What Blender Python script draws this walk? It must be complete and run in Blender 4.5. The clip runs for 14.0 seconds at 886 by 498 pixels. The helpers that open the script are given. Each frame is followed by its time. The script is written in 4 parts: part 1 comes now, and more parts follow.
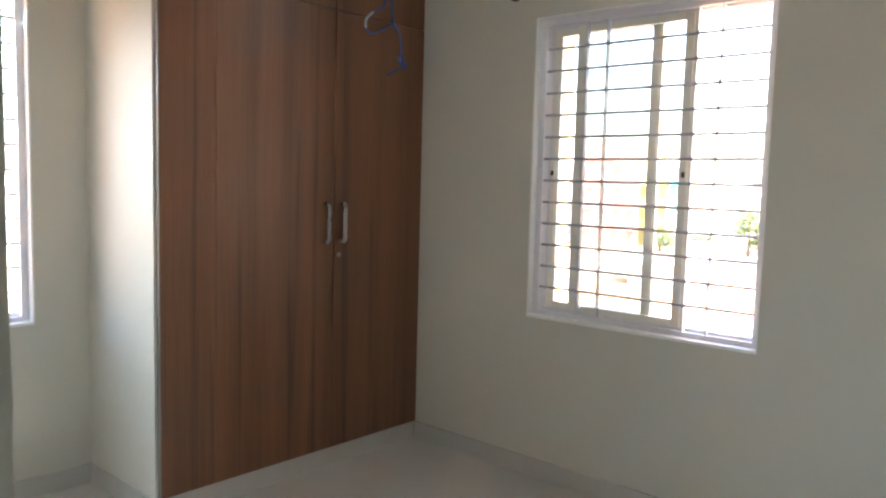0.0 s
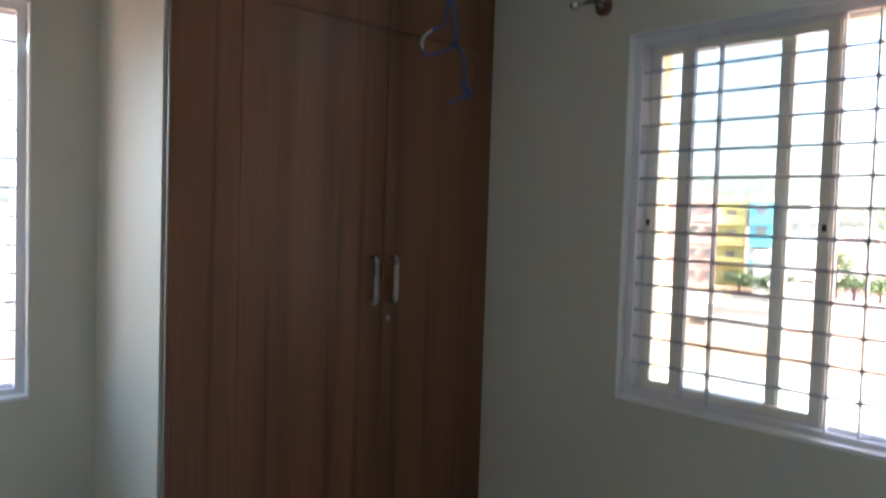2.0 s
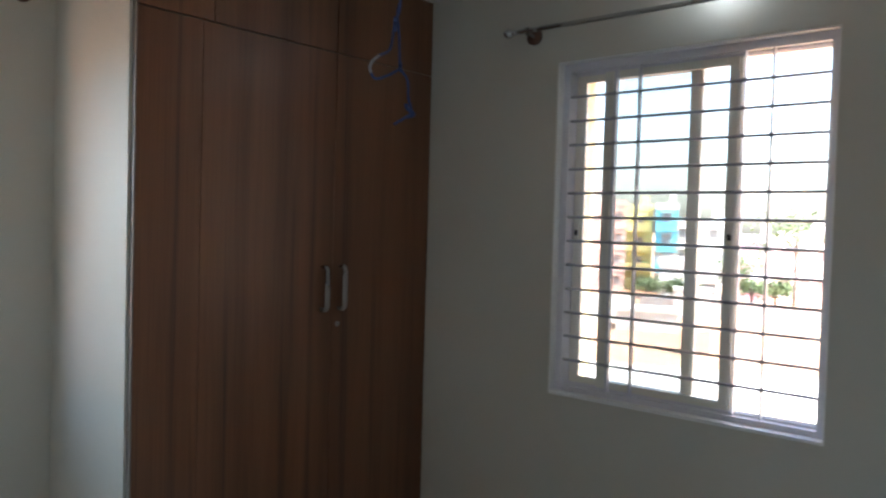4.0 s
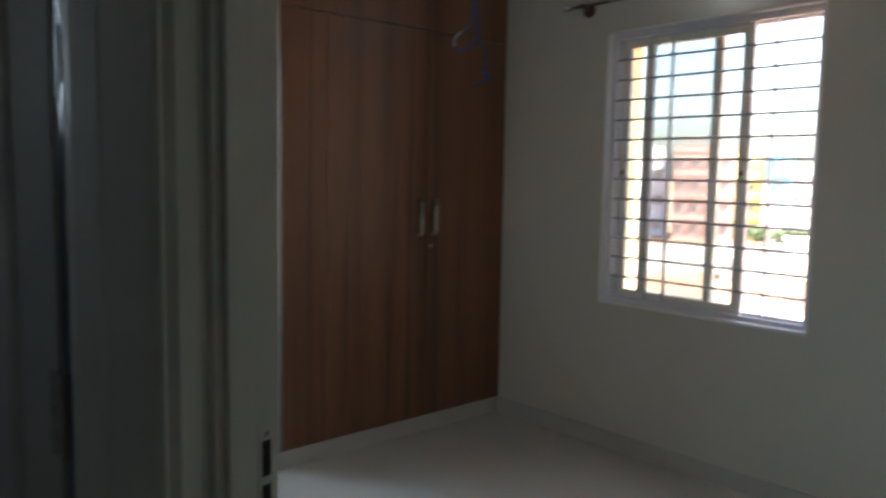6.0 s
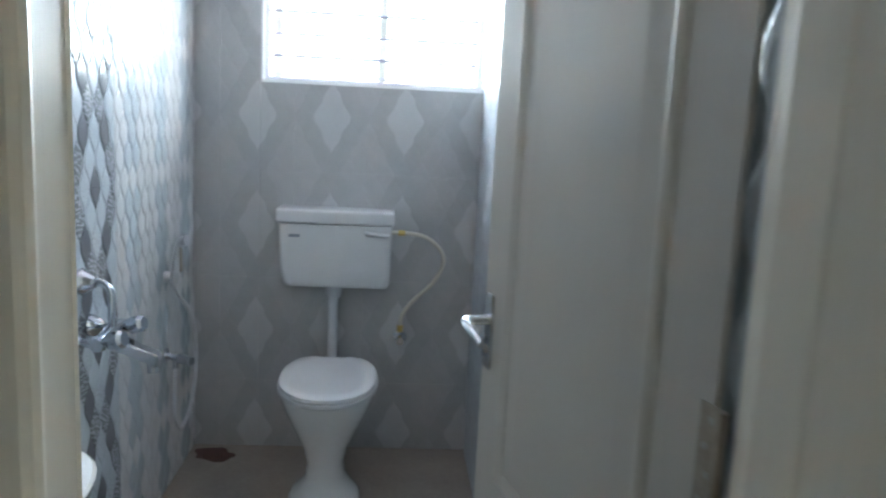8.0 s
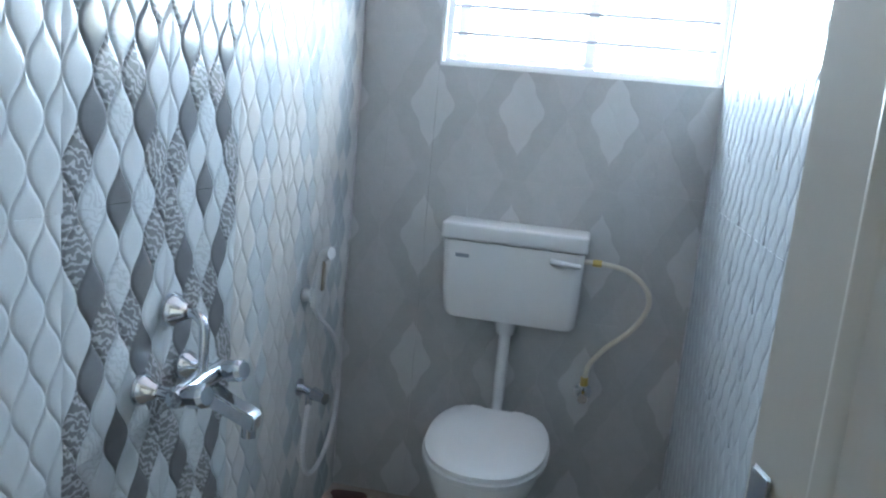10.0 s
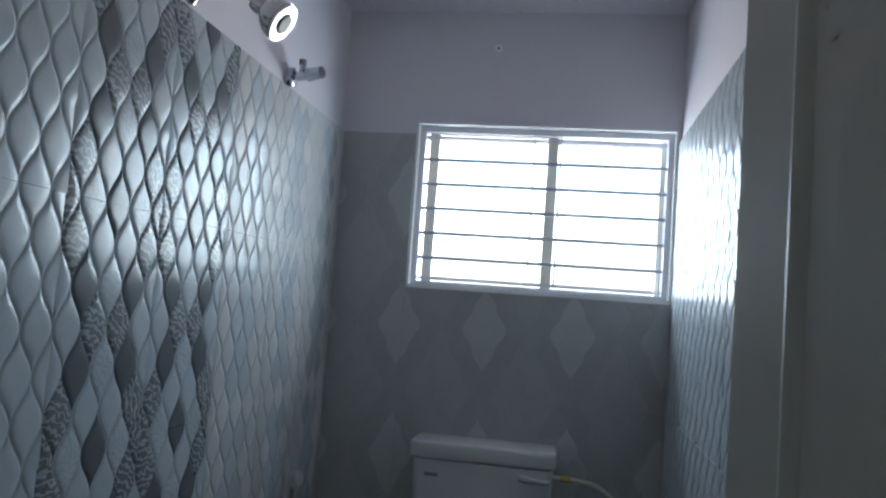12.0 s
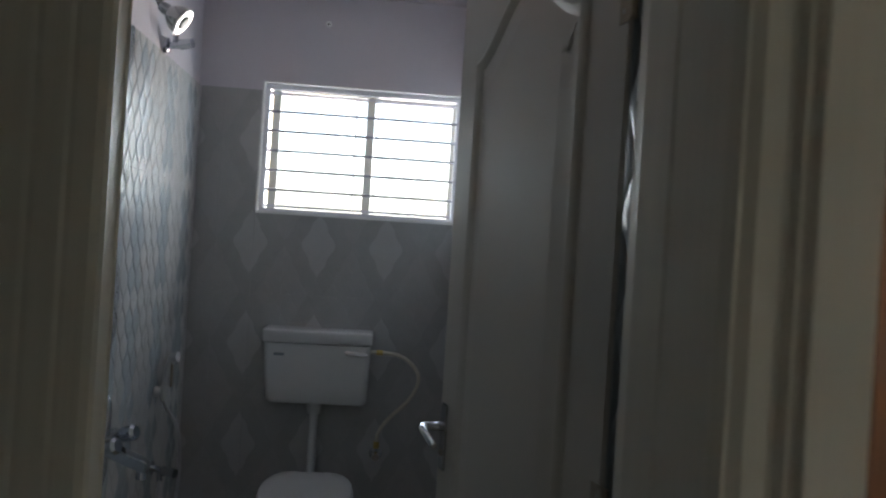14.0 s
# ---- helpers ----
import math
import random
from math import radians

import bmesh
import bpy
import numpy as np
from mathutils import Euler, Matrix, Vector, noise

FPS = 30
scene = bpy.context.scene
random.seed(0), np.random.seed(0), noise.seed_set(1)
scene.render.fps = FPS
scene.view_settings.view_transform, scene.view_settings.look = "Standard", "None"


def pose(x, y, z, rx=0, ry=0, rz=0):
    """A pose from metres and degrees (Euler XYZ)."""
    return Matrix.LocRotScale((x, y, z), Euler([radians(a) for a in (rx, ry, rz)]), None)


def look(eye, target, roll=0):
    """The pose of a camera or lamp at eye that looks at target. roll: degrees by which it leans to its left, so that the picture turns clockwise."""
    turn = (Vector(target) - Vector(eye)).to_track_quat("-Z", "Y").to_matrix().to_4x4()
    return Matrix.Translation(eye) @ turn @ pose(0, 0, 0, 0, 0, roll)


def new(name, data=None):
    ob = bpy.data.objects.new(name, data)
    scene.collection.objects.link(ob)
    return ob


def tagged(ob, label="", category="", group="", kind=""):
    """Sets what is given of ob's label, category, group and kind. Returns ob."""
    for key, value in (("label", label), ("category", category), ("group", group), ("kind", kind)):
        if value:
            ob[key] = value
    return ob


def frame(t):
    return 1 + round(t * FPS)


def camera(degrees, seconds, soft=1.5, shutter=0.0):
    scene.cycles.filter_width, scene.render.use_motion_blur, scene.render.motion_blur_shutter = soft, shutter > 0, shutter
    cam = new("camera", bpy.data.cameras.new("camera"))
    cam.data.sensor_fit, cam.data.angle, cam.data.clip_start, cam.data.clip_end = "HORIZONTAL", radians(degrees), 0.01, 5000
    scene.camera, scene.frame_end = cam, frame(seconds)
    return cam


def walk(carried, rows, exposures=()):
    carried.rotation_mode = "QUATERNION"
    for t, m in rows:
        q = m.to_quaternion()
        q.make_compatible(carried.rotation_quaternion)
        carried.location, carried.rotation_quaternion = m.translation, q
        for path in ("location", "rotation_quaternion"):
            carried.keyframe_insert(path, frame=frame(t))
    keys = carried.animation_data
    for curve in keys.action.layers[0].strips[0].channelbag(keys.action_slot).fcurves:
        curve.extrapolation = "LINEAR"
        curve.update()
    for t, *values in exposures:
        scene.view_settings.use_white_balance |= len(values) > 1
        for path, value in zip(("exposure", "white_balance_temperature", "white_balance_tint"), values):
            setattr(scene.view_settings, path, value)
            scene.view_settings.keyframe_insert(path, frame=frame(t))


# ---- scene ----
cam = camera(60.4, 14.0, soft=2.2, shutter=0.5)
PATH = [
    (0, (0.321, 0.653, 1.372), (-1.001, 2.144, 1.192), 1.5),
    (0.5, (0.118, 0.786, 1.377), (-1.193, 2.289, 1.219), 0.9),
    (1, (-0.01, 0.979, 1.393), (-1.463, 2.343, 1.222), 0.8),
    (1.5, (-0.07, 1.07, 1.41), (-1.523, 2.435, 1.253), 1.7),
    (2, (-0.083, 1.104, 1.424), (-1.542, 2.469, 1.333), 1.8),
    (2.2, (-0.081, 1.108, 1.454), (-1.54, 2.477, 1.443), 1.6),
    (4.3, (0.025, 0.79, 1.425), (-1.189, 2.378, 1.353), 2.1),
    (4.5, (0.107, 0.736, 1.408), (-1.047, 2.368, 1.335), 2.4),
    (5, (0.314, 0.57, 1.414), (-0.825, 2.205, 1.244), 1.5),
    (5.5, (0.484, 0.414, 1.424), (-0.792, 1.951, 1.308), 0.4),
    (6, (0.644, 0.346, 1.399), (-0.837, 1.675, 1.2), 1.0),
    (6.5, (0.719, 0.338, 1.389), (-1.02, 1.294, 1.138), 1.3),
    (7, (0.657, 0.307, 1.385), (-1.248, 0.834, 1.084), 1.6),
    (7.5, (0.509, 0.278, 1.384), (-1.441, 0.603, 1.078), 2.1),
    (8, (0.255, 0.3, 1.388), (-1.714, 0.438, 1.069), 2.9),
    (8.5, (0.026, 0.292, 1.378), (-1.943, 0.246, 1.034), 4.1),
    (8.7, (-0.083, 0.274, 1.381), (-2.047, 0.172, 1.016), 4.6),
    (10.8, (-0.408, 0.311, 1.418), (-2.327, -0.186, 1.153), 4.4),
    (11, (-0.399, 0.31, 1.439), (-2.337, -0.159, 1.277), 4.3),
    (11.5, (-0.356, 0.307, 1.477), (-2.318, -0.082, 1.515), 4.2),
    (12, (-0.305, 0.31, 1.491), (-2.274, -0.014, 1.624), 4.1),
    (12.5, (-0.168, 0.296, 1.474), (-2.146, 0.051, 1.637), 4.2),
    (13, (0.024, 0.294, 1.436), (-1.974, 0.245, 1.521), 4.5),
    (13.5, (0.258, 0.326, 1.422), (-1.741, 0.4, 1.428), 4.1),
    (14, (0.509, 0.34, 1.413), (-1.486, 0.491, 1.416), 3.6),
]
EXPOSURES = [(0.0, 4.35, 6800, 12), (0.5, 3.85, 6450, 11), (1.0, 3.56, 6150, 9), (1.5, 3.5, 6100, 8), (2.0, 3.4, 6100, 8), (4.5, 3.08, 6230, 10), (5.0, 2.93, 6280, 10), (5.5, 2.85, 6300, 10), (6.0, 3.05, 6350, 10), (6.5, 3.8, 6380, 9), (7.0, 4.8, 6700, 11), (7.5, 5.4, 6850, 11), (8.0, 5.75, 6750, 11), (8.5, 5.73, 6550, 10), (11.0, 5.9, 6350, 9), (11.5, 4.9, 6350, 10), (12.0, 3.75, 6400, 10), (12.5, 2.93, 6550, 12), (13.0, 3.0, 6700, 14), (13.5, 3.05, 6950, 16), (14.0, 3.65, 7300, 15)]
walk(cam, [(t, look(eye, target, roll)) for t, eye, target, roll in PATH], EXPOSURES)

# ---- world, sun, exposure ----
SUN_AZ, SUN_EL = 84.0, 52.0        # compass-like turn from +y towards +x, and height, in degrees
world = bpy.data.worlds.new("sky")
scene.world = world
world.use_nodes = True
wt = world.node_tree
sky = wt.nodes.new("ShaderNodeTexSky")
sky.sky_type, sky.sun_disc = "NISHITA", False
sky.sun_elevation, sky.sun_rotation = radians(SUN_EL), radians(SUN_AZ)
sky.air_density, sky.dust_density, sky.ozone_density = 1.0, 3.5, 1.0
wt.nodes["Background"].inputs["Strength"].default_value = 0.15
wt.links.new(sky.outputs["Color"], wt.nodes["Background"].inputs["Color"])
sun = new("sun", bpy.data.lights.new("sun", "SUN"))
sun.data.energy, sun.data.angle, sun.data.color = 4.3, radians(0.5), (1.0, 0.95, 0.88)
sa, se = radians(SUN_AZ), radians(SUN_EL)
sun_from = Vector((math.sin(sa) * math.cos(se), math.cos(sa) * math.cos(se), math.sin(se)))
sun.matrix_world = look(sun_from * 40, (0, 0, 0))


def sky_lamp(name, at, towards, w, h, watts, colour, spread=180):
    """An area lamp in a window's opening, in place of the bright hazy sky behind it."""
    lamp = new(name, bpy.data.lights.new(name, "AREA"))
    lamp.data.shape, lamp.data.size, lamp.data.size_y = "RECTANGLE", w, h
    lamp.data.energy, lamp.data.color, lamp.data.spread = watts, colour, radians(spread)
    lamp.matrix_world = look(at, towards)


sky_lamp("bath_window_light", (-3.235, 0.2, 1.815), (0, 0.2, 1.815), 0.88, 0.57, 1.62, (0.70, 0.87, 1.0))
sky_lamp("recess_window_light", (-3.16, 1.396, 1.74), (0, 1.396, -0.1), 0.92, 0.62, 1.7, (0.70, 0.89, 1.0), 100)


# ---- materials ----
def nodes_of(name):
    m = bpy.data.materials.new(name)
    m.use_nodes = True
    return m, m.node_tree, m.node_tree.nodes["Principled BSDF"]


def ramp(t, fac, stops):
    r = t.nodes.new("ShaderNodeValToRGB")
    els = r.color_ramp.elements
    while len(els) < len(stops):
        els.new(0.5)
    for e, (p, c) in zip(els, stops):
        e.position, e.color = p, (*c, 1)
    t.links.new(fac, r.inputs[0])
    return r.outputs[0]


def noise_tex(t, scale, detail=4.0, stretch=(1, 1, 1), rough=0.55, distort=0.0):
    co = t.nodes.new("ShaderNodeTexCoord")
    mp = t.nodes.new("ShaderNodeMapping")
    mp.inputs["Scale"].default_value = stretch
    n = t.nodes.new("ShaderNodeTexNoise")
    n.inputs["Scale"].default_value, n.inputs["Detail"].default_value = scale, detail
    n.inputs["Roughness"].default_value, n.inputs["Distortion"].default_value = rough, distort
    t.links.new(co.outputs["Object"], mp.inputs[0])
    t.links.new(mp.outputs[0], n.inputs["Vector"])
    return n.outputs["Fac"]


def add_bump(t, b, height, strength, distance):
    bp = t.nodes.new("ShaderNodeBump")
    bp.inputs["Strength"].default_value, bp.inputs["Distance"].default_value = strength, distance
    t.links.new(height, bp.inputs["Height"])
    t.links.new(bp.outputs[0], b.inputs["Normal"])


def mixed(t, fac, a, b, kind="MIX"):
    m = t.nodes.new("ShaderNodeMix")
    m.data_type, m.blend_type = "RGBA", kind
    if isinstance(fac, float):
        m.inputs[0].default_value = fac
    else:
        t.links.new(fac, m.inputs[0])
    for i, v in ((6, a), (7, b)):
        if isinstance(v, tuple):
            m.inputs[i].default_value = (*v, 1)
        else:
            t.links.new(v, m.inputs[i])
    return m.outputs[2]


def surface(name, colour, rough=0.5, metal=0.0, vary=0.12, scale=6.0, grain=60.0, bump=0.1, depth=0.002, spec=0.5, coat=0.0):
    """A plain surface with two scales of variation in colour and roughness and a fine relief."""
    m, t, b = nodes_of(name)
    big, small = noise_tex(t, scale, 3), noise_tex(t, grain, 3)
    dark = tuple(c * (1 - vary) for c in colour)
    light = tuple(min(1, c * (1 + vary * 0.6)) for c in colour)
    base = ramp(t, big, [(0.3, dark), (0.7, light)])
    base = mixed(t, 0.35, base, ramp(t, small, [(0.35, dark), (0.65, light)]))
    t.links.new(base, b.inputs["Base Color"])
    r = t.nodes.new("ShaderNodeMapRange")
    r.inputs[3].default_value, r.inputs[4].default_value = rough * 0.85, min(1, rough * 1.15)
    t.links.new(big, r.inputs[0])
    t.links.new(r.outputs[0], b.inputs["Roughness"])
    b.inputs["Metallic"].default_value = metal
    b.inputs["Specular IOR Level"].default_value = spec
    b.inputs["Coat Weight"].default_value = coat
    if bump:
        add_bump(t, b, small, bump, depth)
    return m


def laminate(name):
    """Brown wood-grain laminate with long upright streaks."""
    m, t, b = nodes_of(name)
    wide = noise_tex(t, 7.0, 2, (1, 1, 0.03), 0.5)
    mid = noise_tex(t, 15.0, 3, (1, 1, 0.02), 0.6, 0.15)
    fine = noise_tex(t, 160.0, 3, (1, 1, 0.015), 0.6)
    c = ramp(t, wide, [(0.32, (0.130, 0.057, 0.030)), (0.5, (0.185, 0.083, 0.042)), (0.7, (0.232, 0.104, 0.052))])
    c = mixed(t, ramp(t, mid, [(0.36, (1, 1, 1)), (0.47, (0, 0, 0))]), c, (0.096, 0.046, 0.030))
    c = mixed(t, 0.25, c, ramp(t, fine, [(0.35, (0.105, 0.048, 0.027)), (0.65, (0.250, 0.118, 0.060))]))
    t.links.new(c, b.inputs["Base Color"])
    b.inputs["Roughness"].default_value = 0.34
    b.inputs["Specular IOR Level"].default_value = 0.45
    add_bump(t, b, fine, 0.08, 0.0006)
    return m


def enamel(name, colour, rough, relief=0.35, spec=0.5, streak=0.1):
    """Brushed-on oil paint: faint upright strokes in relief and gloss."""
    m, t, b = nodes_of(name)
    stroke = noise_tex(t, 90.0, 3, (1, 1, 0.02), 0.6, 0.3)
    big = noise_tex(t, 3.0, 3)
    dark, light = tuple(c * (1 - streak) for c in colour), tuple(c * (1 + 0.6 * streak) for c in colour)
    c = mixed(t, 0.4, ramp(t, big, [(0.3, dark), (0.7, light)]), ramp(t, stroke, [(0.35, dark), (0.65, light)]))
    t.links.new(c, b.inputs["Base Color"])
    r = t.nodes.new("ShaderNodeMapRange")
    r.inputs[3].default_value, r.inputs[4].default_value = rough * 0.8, rough * 1.3
    t.links.new(stroke, r.inputs[0])
    t.links.new(r.outputs[0], b.inputs["Roughness"])
    b.inputs["Specular IOR Level"].default_value = spec
    add_bump(t, b, stroke, relief, 0.0012)
    return m


def floral(name, ground, line):
    """Glazed tile print: thin curling scrolls over a plain ground."""
    m, t, b = nodes_of(name)
    co = t.nodes.new("ShaderNodeTexCoord")
    v = t.nodes.new("ShaderNodeTexWave")
    v.wave_type, v.rings_direction = "RINGS", "SPHERICAL"
    v.inputs["Scale"].default_value, v.inputs["Distortion"].default_value = 22.0, 7.0
    v.inputs["Detail"].default_value, v.inputs["Detail Scale"].default_value = 1.0, 3.0
    t.links.new(co.outputs["Object"], v.inputs["Vector"])
    c = ramp(t, v.outputs["Fac"], [(0.56, ground), (0.74, line)])
    t.links.new(c, b.inputs["Base Color"])
    b.inputs["Roughness"].default_value = 0.24
    return m


def glass(name, tint):
    m, t, b = nodes_of(name)
    t.nodes.remove(b)
    tr, gl, fr, mx = (t.nodes.new("ShaderNode" + n) for n in ("BsdfTransparent", "BsdfGlossy", "Fresnel", "MixShader"))
    tr.inputs[0].default_value = (*tint, 1)
    gl.inputs["Roughness"].default_value = 0.02
    fr.inputs[0].default_value = 1.45
    t.links.new(fr.outputs[0], mx.inputs[0])
    t.links.new(tr.outputs[0], mx.inputs[1])
    t.links.new(gl.outputs[0], mx.inputs[2])
    t.links.new(mx.outputs[0], t.nodes["Material Output"].inputs[0])
    return m


def glowing(name, colour, strength):
    m, t, b = nodes_of(name)
    b.inputs["Base Color"].default_value = (*colour, 1)
    b.inputs["Emission Color"].default_value = (*colour, 1)
    b.inputs["Emission Strength"].default_value = strength
    return m


M = {
    "cream": surface("cream_wall_paint", (0.635, 0.605, 0.54), 0.62, vary=0.05, scale=1.3, grain=220, bump=0.12, depth=0.0008, spec=0.35),
    "ceiling": surface("white_ceiling_paint", (0.78, 0.78, 0.76), 0.8, vary=0.04, scale=1.5, grain=200, bump=0.1, depth=0.0008),
    "bath_paint": surface("pale_lilac_wall_paint", (0.70, 0.66, 0.70), 0.7, vary=0.05, scale=1.8, grain=200, bump=0.15, depth=0.001),
    "floor": surface("glossy_ivory_floor_tile", (0.56, 0.545, 0.52), 0.24, vary=0.05, scale=2.2, grain=90, bump=0.02, depth=0.0005),
    "skirting": surface("ivory_skirting_tile", (0.56, 0.54, 0.505), 0.25, vary=0.06, scale=3, grain=90, bump=0.03, depth=0.0005),
    "laminate": laminate("walnut_laminate"),
    "edge": surface("grey_laminate_edge", (0.22, 0.19, 0.17), 0.5, vary=0.08),
    "carcass": surface("dark_carcass_board", (0.10, 0.06, 0.04), 0.6, vary=0.1),
    "steel": surface("brushed_steel", (0.40, 0.38, 0.36), 0.28, 1.0, vary=0.06, grain=300, bump=0.03, depth=0.0003),
    "chrome": surface("polished_chrome", (0.66, 0.67, 0.68), 0.06, 1.0, vary=0.03, bump=0.0),
    # Darker, bluer chrome for taps: the dark room's reflection is put into its colour.
    "tap_chrome": surface("darkened_chrome_tap", (0.58, 0.61, 0.65), 0.07, 1.0, vary=0.06, scale=20, bump=0.0),
    "ring_chrome": surface("satin_chrome", (0.86, 0.87, 0.88), 0.2, 1.0, vary=0.02, bump=0.0),
    "grey_plastic": surface("greyed_white_plastic", (0.58, 0.58, 0.59), 0.35, vary=0.05, scale=8, grain=200, bump=0.03, depth=0.0003),
    "hinge": surface("tarnished_steel_hinge", (0.36, 0.31, 0.25), 0.5, 0.5, vary=0.25, scale=30, grain=200, bump=0.2, depth=0.0006),
    "frame_grey": surface("lavender_grey_enamel", (0.78, 0.77, 0.82), 0.35, vary=0.06, scale=5, grain=120, bump=0.06, depth=0.0005),
    "sash": surface("cream_powder_coat", (0.86, 0.84, 0.76), 0.34, vary=0.05, grain=200, bump=0.04, depth=0.0004),
    "bar": surface("lavender_painted_grill_bar", (0.42, 0.415, 0.46), 0.4, vary=0.1, grain=150, bump=0.1, depth=0.0004),
    "glass": glass("clear_window_glass", (0.80, 0.81, 0.805)),
    "reveal": surface("white_reveal_paint", (0.86, 0.86, 0.86), 0.6, vary=0.04, grain=150, bump=0.12, depth=0.0008),
    "yellow": surface("pale_yellow_outside_paint", (0.78, 0.66, 0.36), 0.8, vary=0.08, grain=120, bump=0.2, depth=0.001),
    # Frame enamel lightened and door enamel darkened: light and shade put into their colour.
    "doorframe": enamel("cream_enamel_door_frame", (0.68, 0.635, 0.55), 0.42, 0.3, 0.4, 0.06),
    "door": enamel("shaded_off_white_enamel_door", (0.47, 0.44, 0.395), 0.36, 0.05, 0.5, 0.03),
    "ceramic": surface("white_glazed_ceramic", (0.80, 0.80, 0.79), 0.1, vary=0.03, scale=3, bump=0.0, coat=0.3),
    "plastic": surface("white_gloss_plastic", (0.66, 0.66, 0.66), 0.25, vary=0.03, scale=4, grain=200, bump=0.02, depth=0.0003),
    "hose": surface("ivory_plastic_hose", (0.66, 0.62, 0.52), 0.4, vary=0.08, grain=150),
    "brass": surface("brass_nut", (0.62, 0.46, 0.16), 0.35, 0.9, vary=0.15, grain=150),
    "bath_floor": surface("brown_grey_floor_tile", (0.30, 0.255, 0.215), 0.35, vary=0.2, scale=5, grain=60, bump=0.1, depth=0.001),
    "stain": surface("rusty_dirt", (0.12, 0.055, 0.045), 0.8, vary=0.4, scale=30, grain=120, bump=0.4, depth=0.002),
    "tile_pale": surface("pale_glazed_tile", (0.475, 0.51, 0.54), 0.25, vary=0.05, scale=14, grain=140, bump=0.03, depth=0.0004, spec=0.45),
    "tile_mid": surface("mid_grey_glazed_tile", (0.445, 0.44, 0.435), 0.34, vary=0.07, scale=14, grain=140, bump=0.03, depth=0.0004, spec=0.36),
    "tile_grey": surface("grey_glazed_tile", (0.42, 0.415, 0.41), 0.34, vary=0.08, scale=14, grain=140, bump=0.03, depth=0.0004, spec=0.36),
    "tile_light": surface("light_grey_glazed_tile", (0.51, 0.51, 0.505), 0.32, vary=0.05, scale=14, grain=140, bump=0.03, depth=0.0004, spec=0.36),
    "tile_dark": surface("charcoal_glazed_tile", (0.14, 0.145, 0.155), 0.22, vary=0.1, scale=20, grain=140, bump=0.03, depth=0.0004),
    "tile_floral": floral("scroll_print_glazed_tile", (0.17, 0.175, 0.185), (0.39, 0.405, 0.425)),
    "tile_lace": floral("pale_scroll_print_glazed_tile", (0.485, 0.52, 0.55), (0.41, 0.44, 0.465)),
    "grout": surface("grey_grout", (0.34, 0.34, 0.33), 0.9, vary=0.15, grain=150, bump=0.3, depth=0.001),
    "rope": surface("blue_nylon_cord", (0.06, 0.10, 0.30), 0.6, vary=0.3, scale=60, grain=400, bump=0.4, depth=0.001),
    "rope_white": surface("white_cord", (0.45, 0.45, 0.5), 0.6, vary=0.2, scale=60, grain=400, bump=0.4, depth=0.001),
    "brown_wood": surface("brown_turned_wood", (0.11, 0.045, 0.025), 0.35, vary=0.2, scale=20, grain=150, bump=0.1, depth=0.0005),
    "black": surface("black_plastic", (0.02, 0.02, 0.022), 0.4, vary=0.1),
    "dark_hole": surface("dark_raw_wood", (0.03, 0.02, 0.016), 0.8, vary=0.3, grain=120),
    "bulb": glowing("lit_bulb", (0.85, 0.95, 1.0), 3.8),
    "print": surface("grey_print", (0.22, 0.24, 0.28), 0.5, vary=0.1),
    "soil": surface("red_earth", (0.36, 0.215, 0.13), 0.95, vary=0.3, scale=0.05, grain=0.6, bump=0.3, depth=0.1),
    "concrete": surface("pale_concrete", (0.52, 0.50, 0.47), 0.9, vary=0.2, scale=0.3, grain=3, bump=0.3, depth=0.01),
    "brick": surface("brown_brickwork", (0.24, 0.15, 0.12), 0.9, vary=0.35, scale=2, grain=9, bump=0.4, depth=0.02),
    "b_pink": surface("salmon_render", (0.56, 0.38, 0.33), 0.85, vary=0.1, scale=0.4, grain=4, bump=0.1, depth=0.01),
    "b_blue": surface("pale_blue_render", (0.60, 0.64, 0.72), 0.85, vary=0.08, scale=0.4, grain=4, bump=0.1, depth=0.01),
    "b_yellow": surface("yellow_render", (0.74, 0.70, 0.30), 0.85, vary=0.1, scale=0.4, grain=4, bump=0.1, depth=0.01),
    "b_teal": surface("turquoise_render", (0.16, 0.54, 0.68), 0.85, vary=0.1, scale=0.4, grain=4, bump=0.1, depth=0.01),
    "b_white": surface("white_render", (0.74, 0.73, 0.71), 0.85, vary=0.1, scale=0.4, grain=4, bump=0.1, depth=0.01),
    "b_rose": surface("rose_render", (0.60, 0.30, 0.36), 0.85, vary=0.1, scale=0.4, grain=4, bump=0.1, depth=0.01),
    "b_window": surface("dark_far_window", (0.30, 0.285, 0.29), 0.2, vary=0.2, scale=1.0, bump=0.0),
    "bark": surface("brown_bark", (0.10, 0.075, 0.055), 0.9, vary=0.3, scale=6, grain=40, bump=0.5, depth=0.02),
    "leaf": surface("green_leaves", (0.10, 0.145, 0.06), 0.7, vary=0.45, scale=1.5, grain=10, bump=0.0),
}


# ---- mesh helpers ----
def box(bm, x0, x1, y0, y1, z0, z1):
    x0, x1, y0, y1, z0, z1 = min(x0, x1), max(x0, x1), min(y0, y1), max(y0, y1), min(z0, z1), max(z0, z1)
    v = [bm.verts.new((x, y, z)) for z in (z0, z1) for y in (y0, y1) for x in (x0, x1)]
    for f in ((0, 2, 3, 1), (4, 5, 7, 6), (0, 1, 5, 4), (2, 6, 7, 3), (0, 4, 6, 2), (1, 3, 7, 5)):
        bm.faces.new([v[i] for i in f])


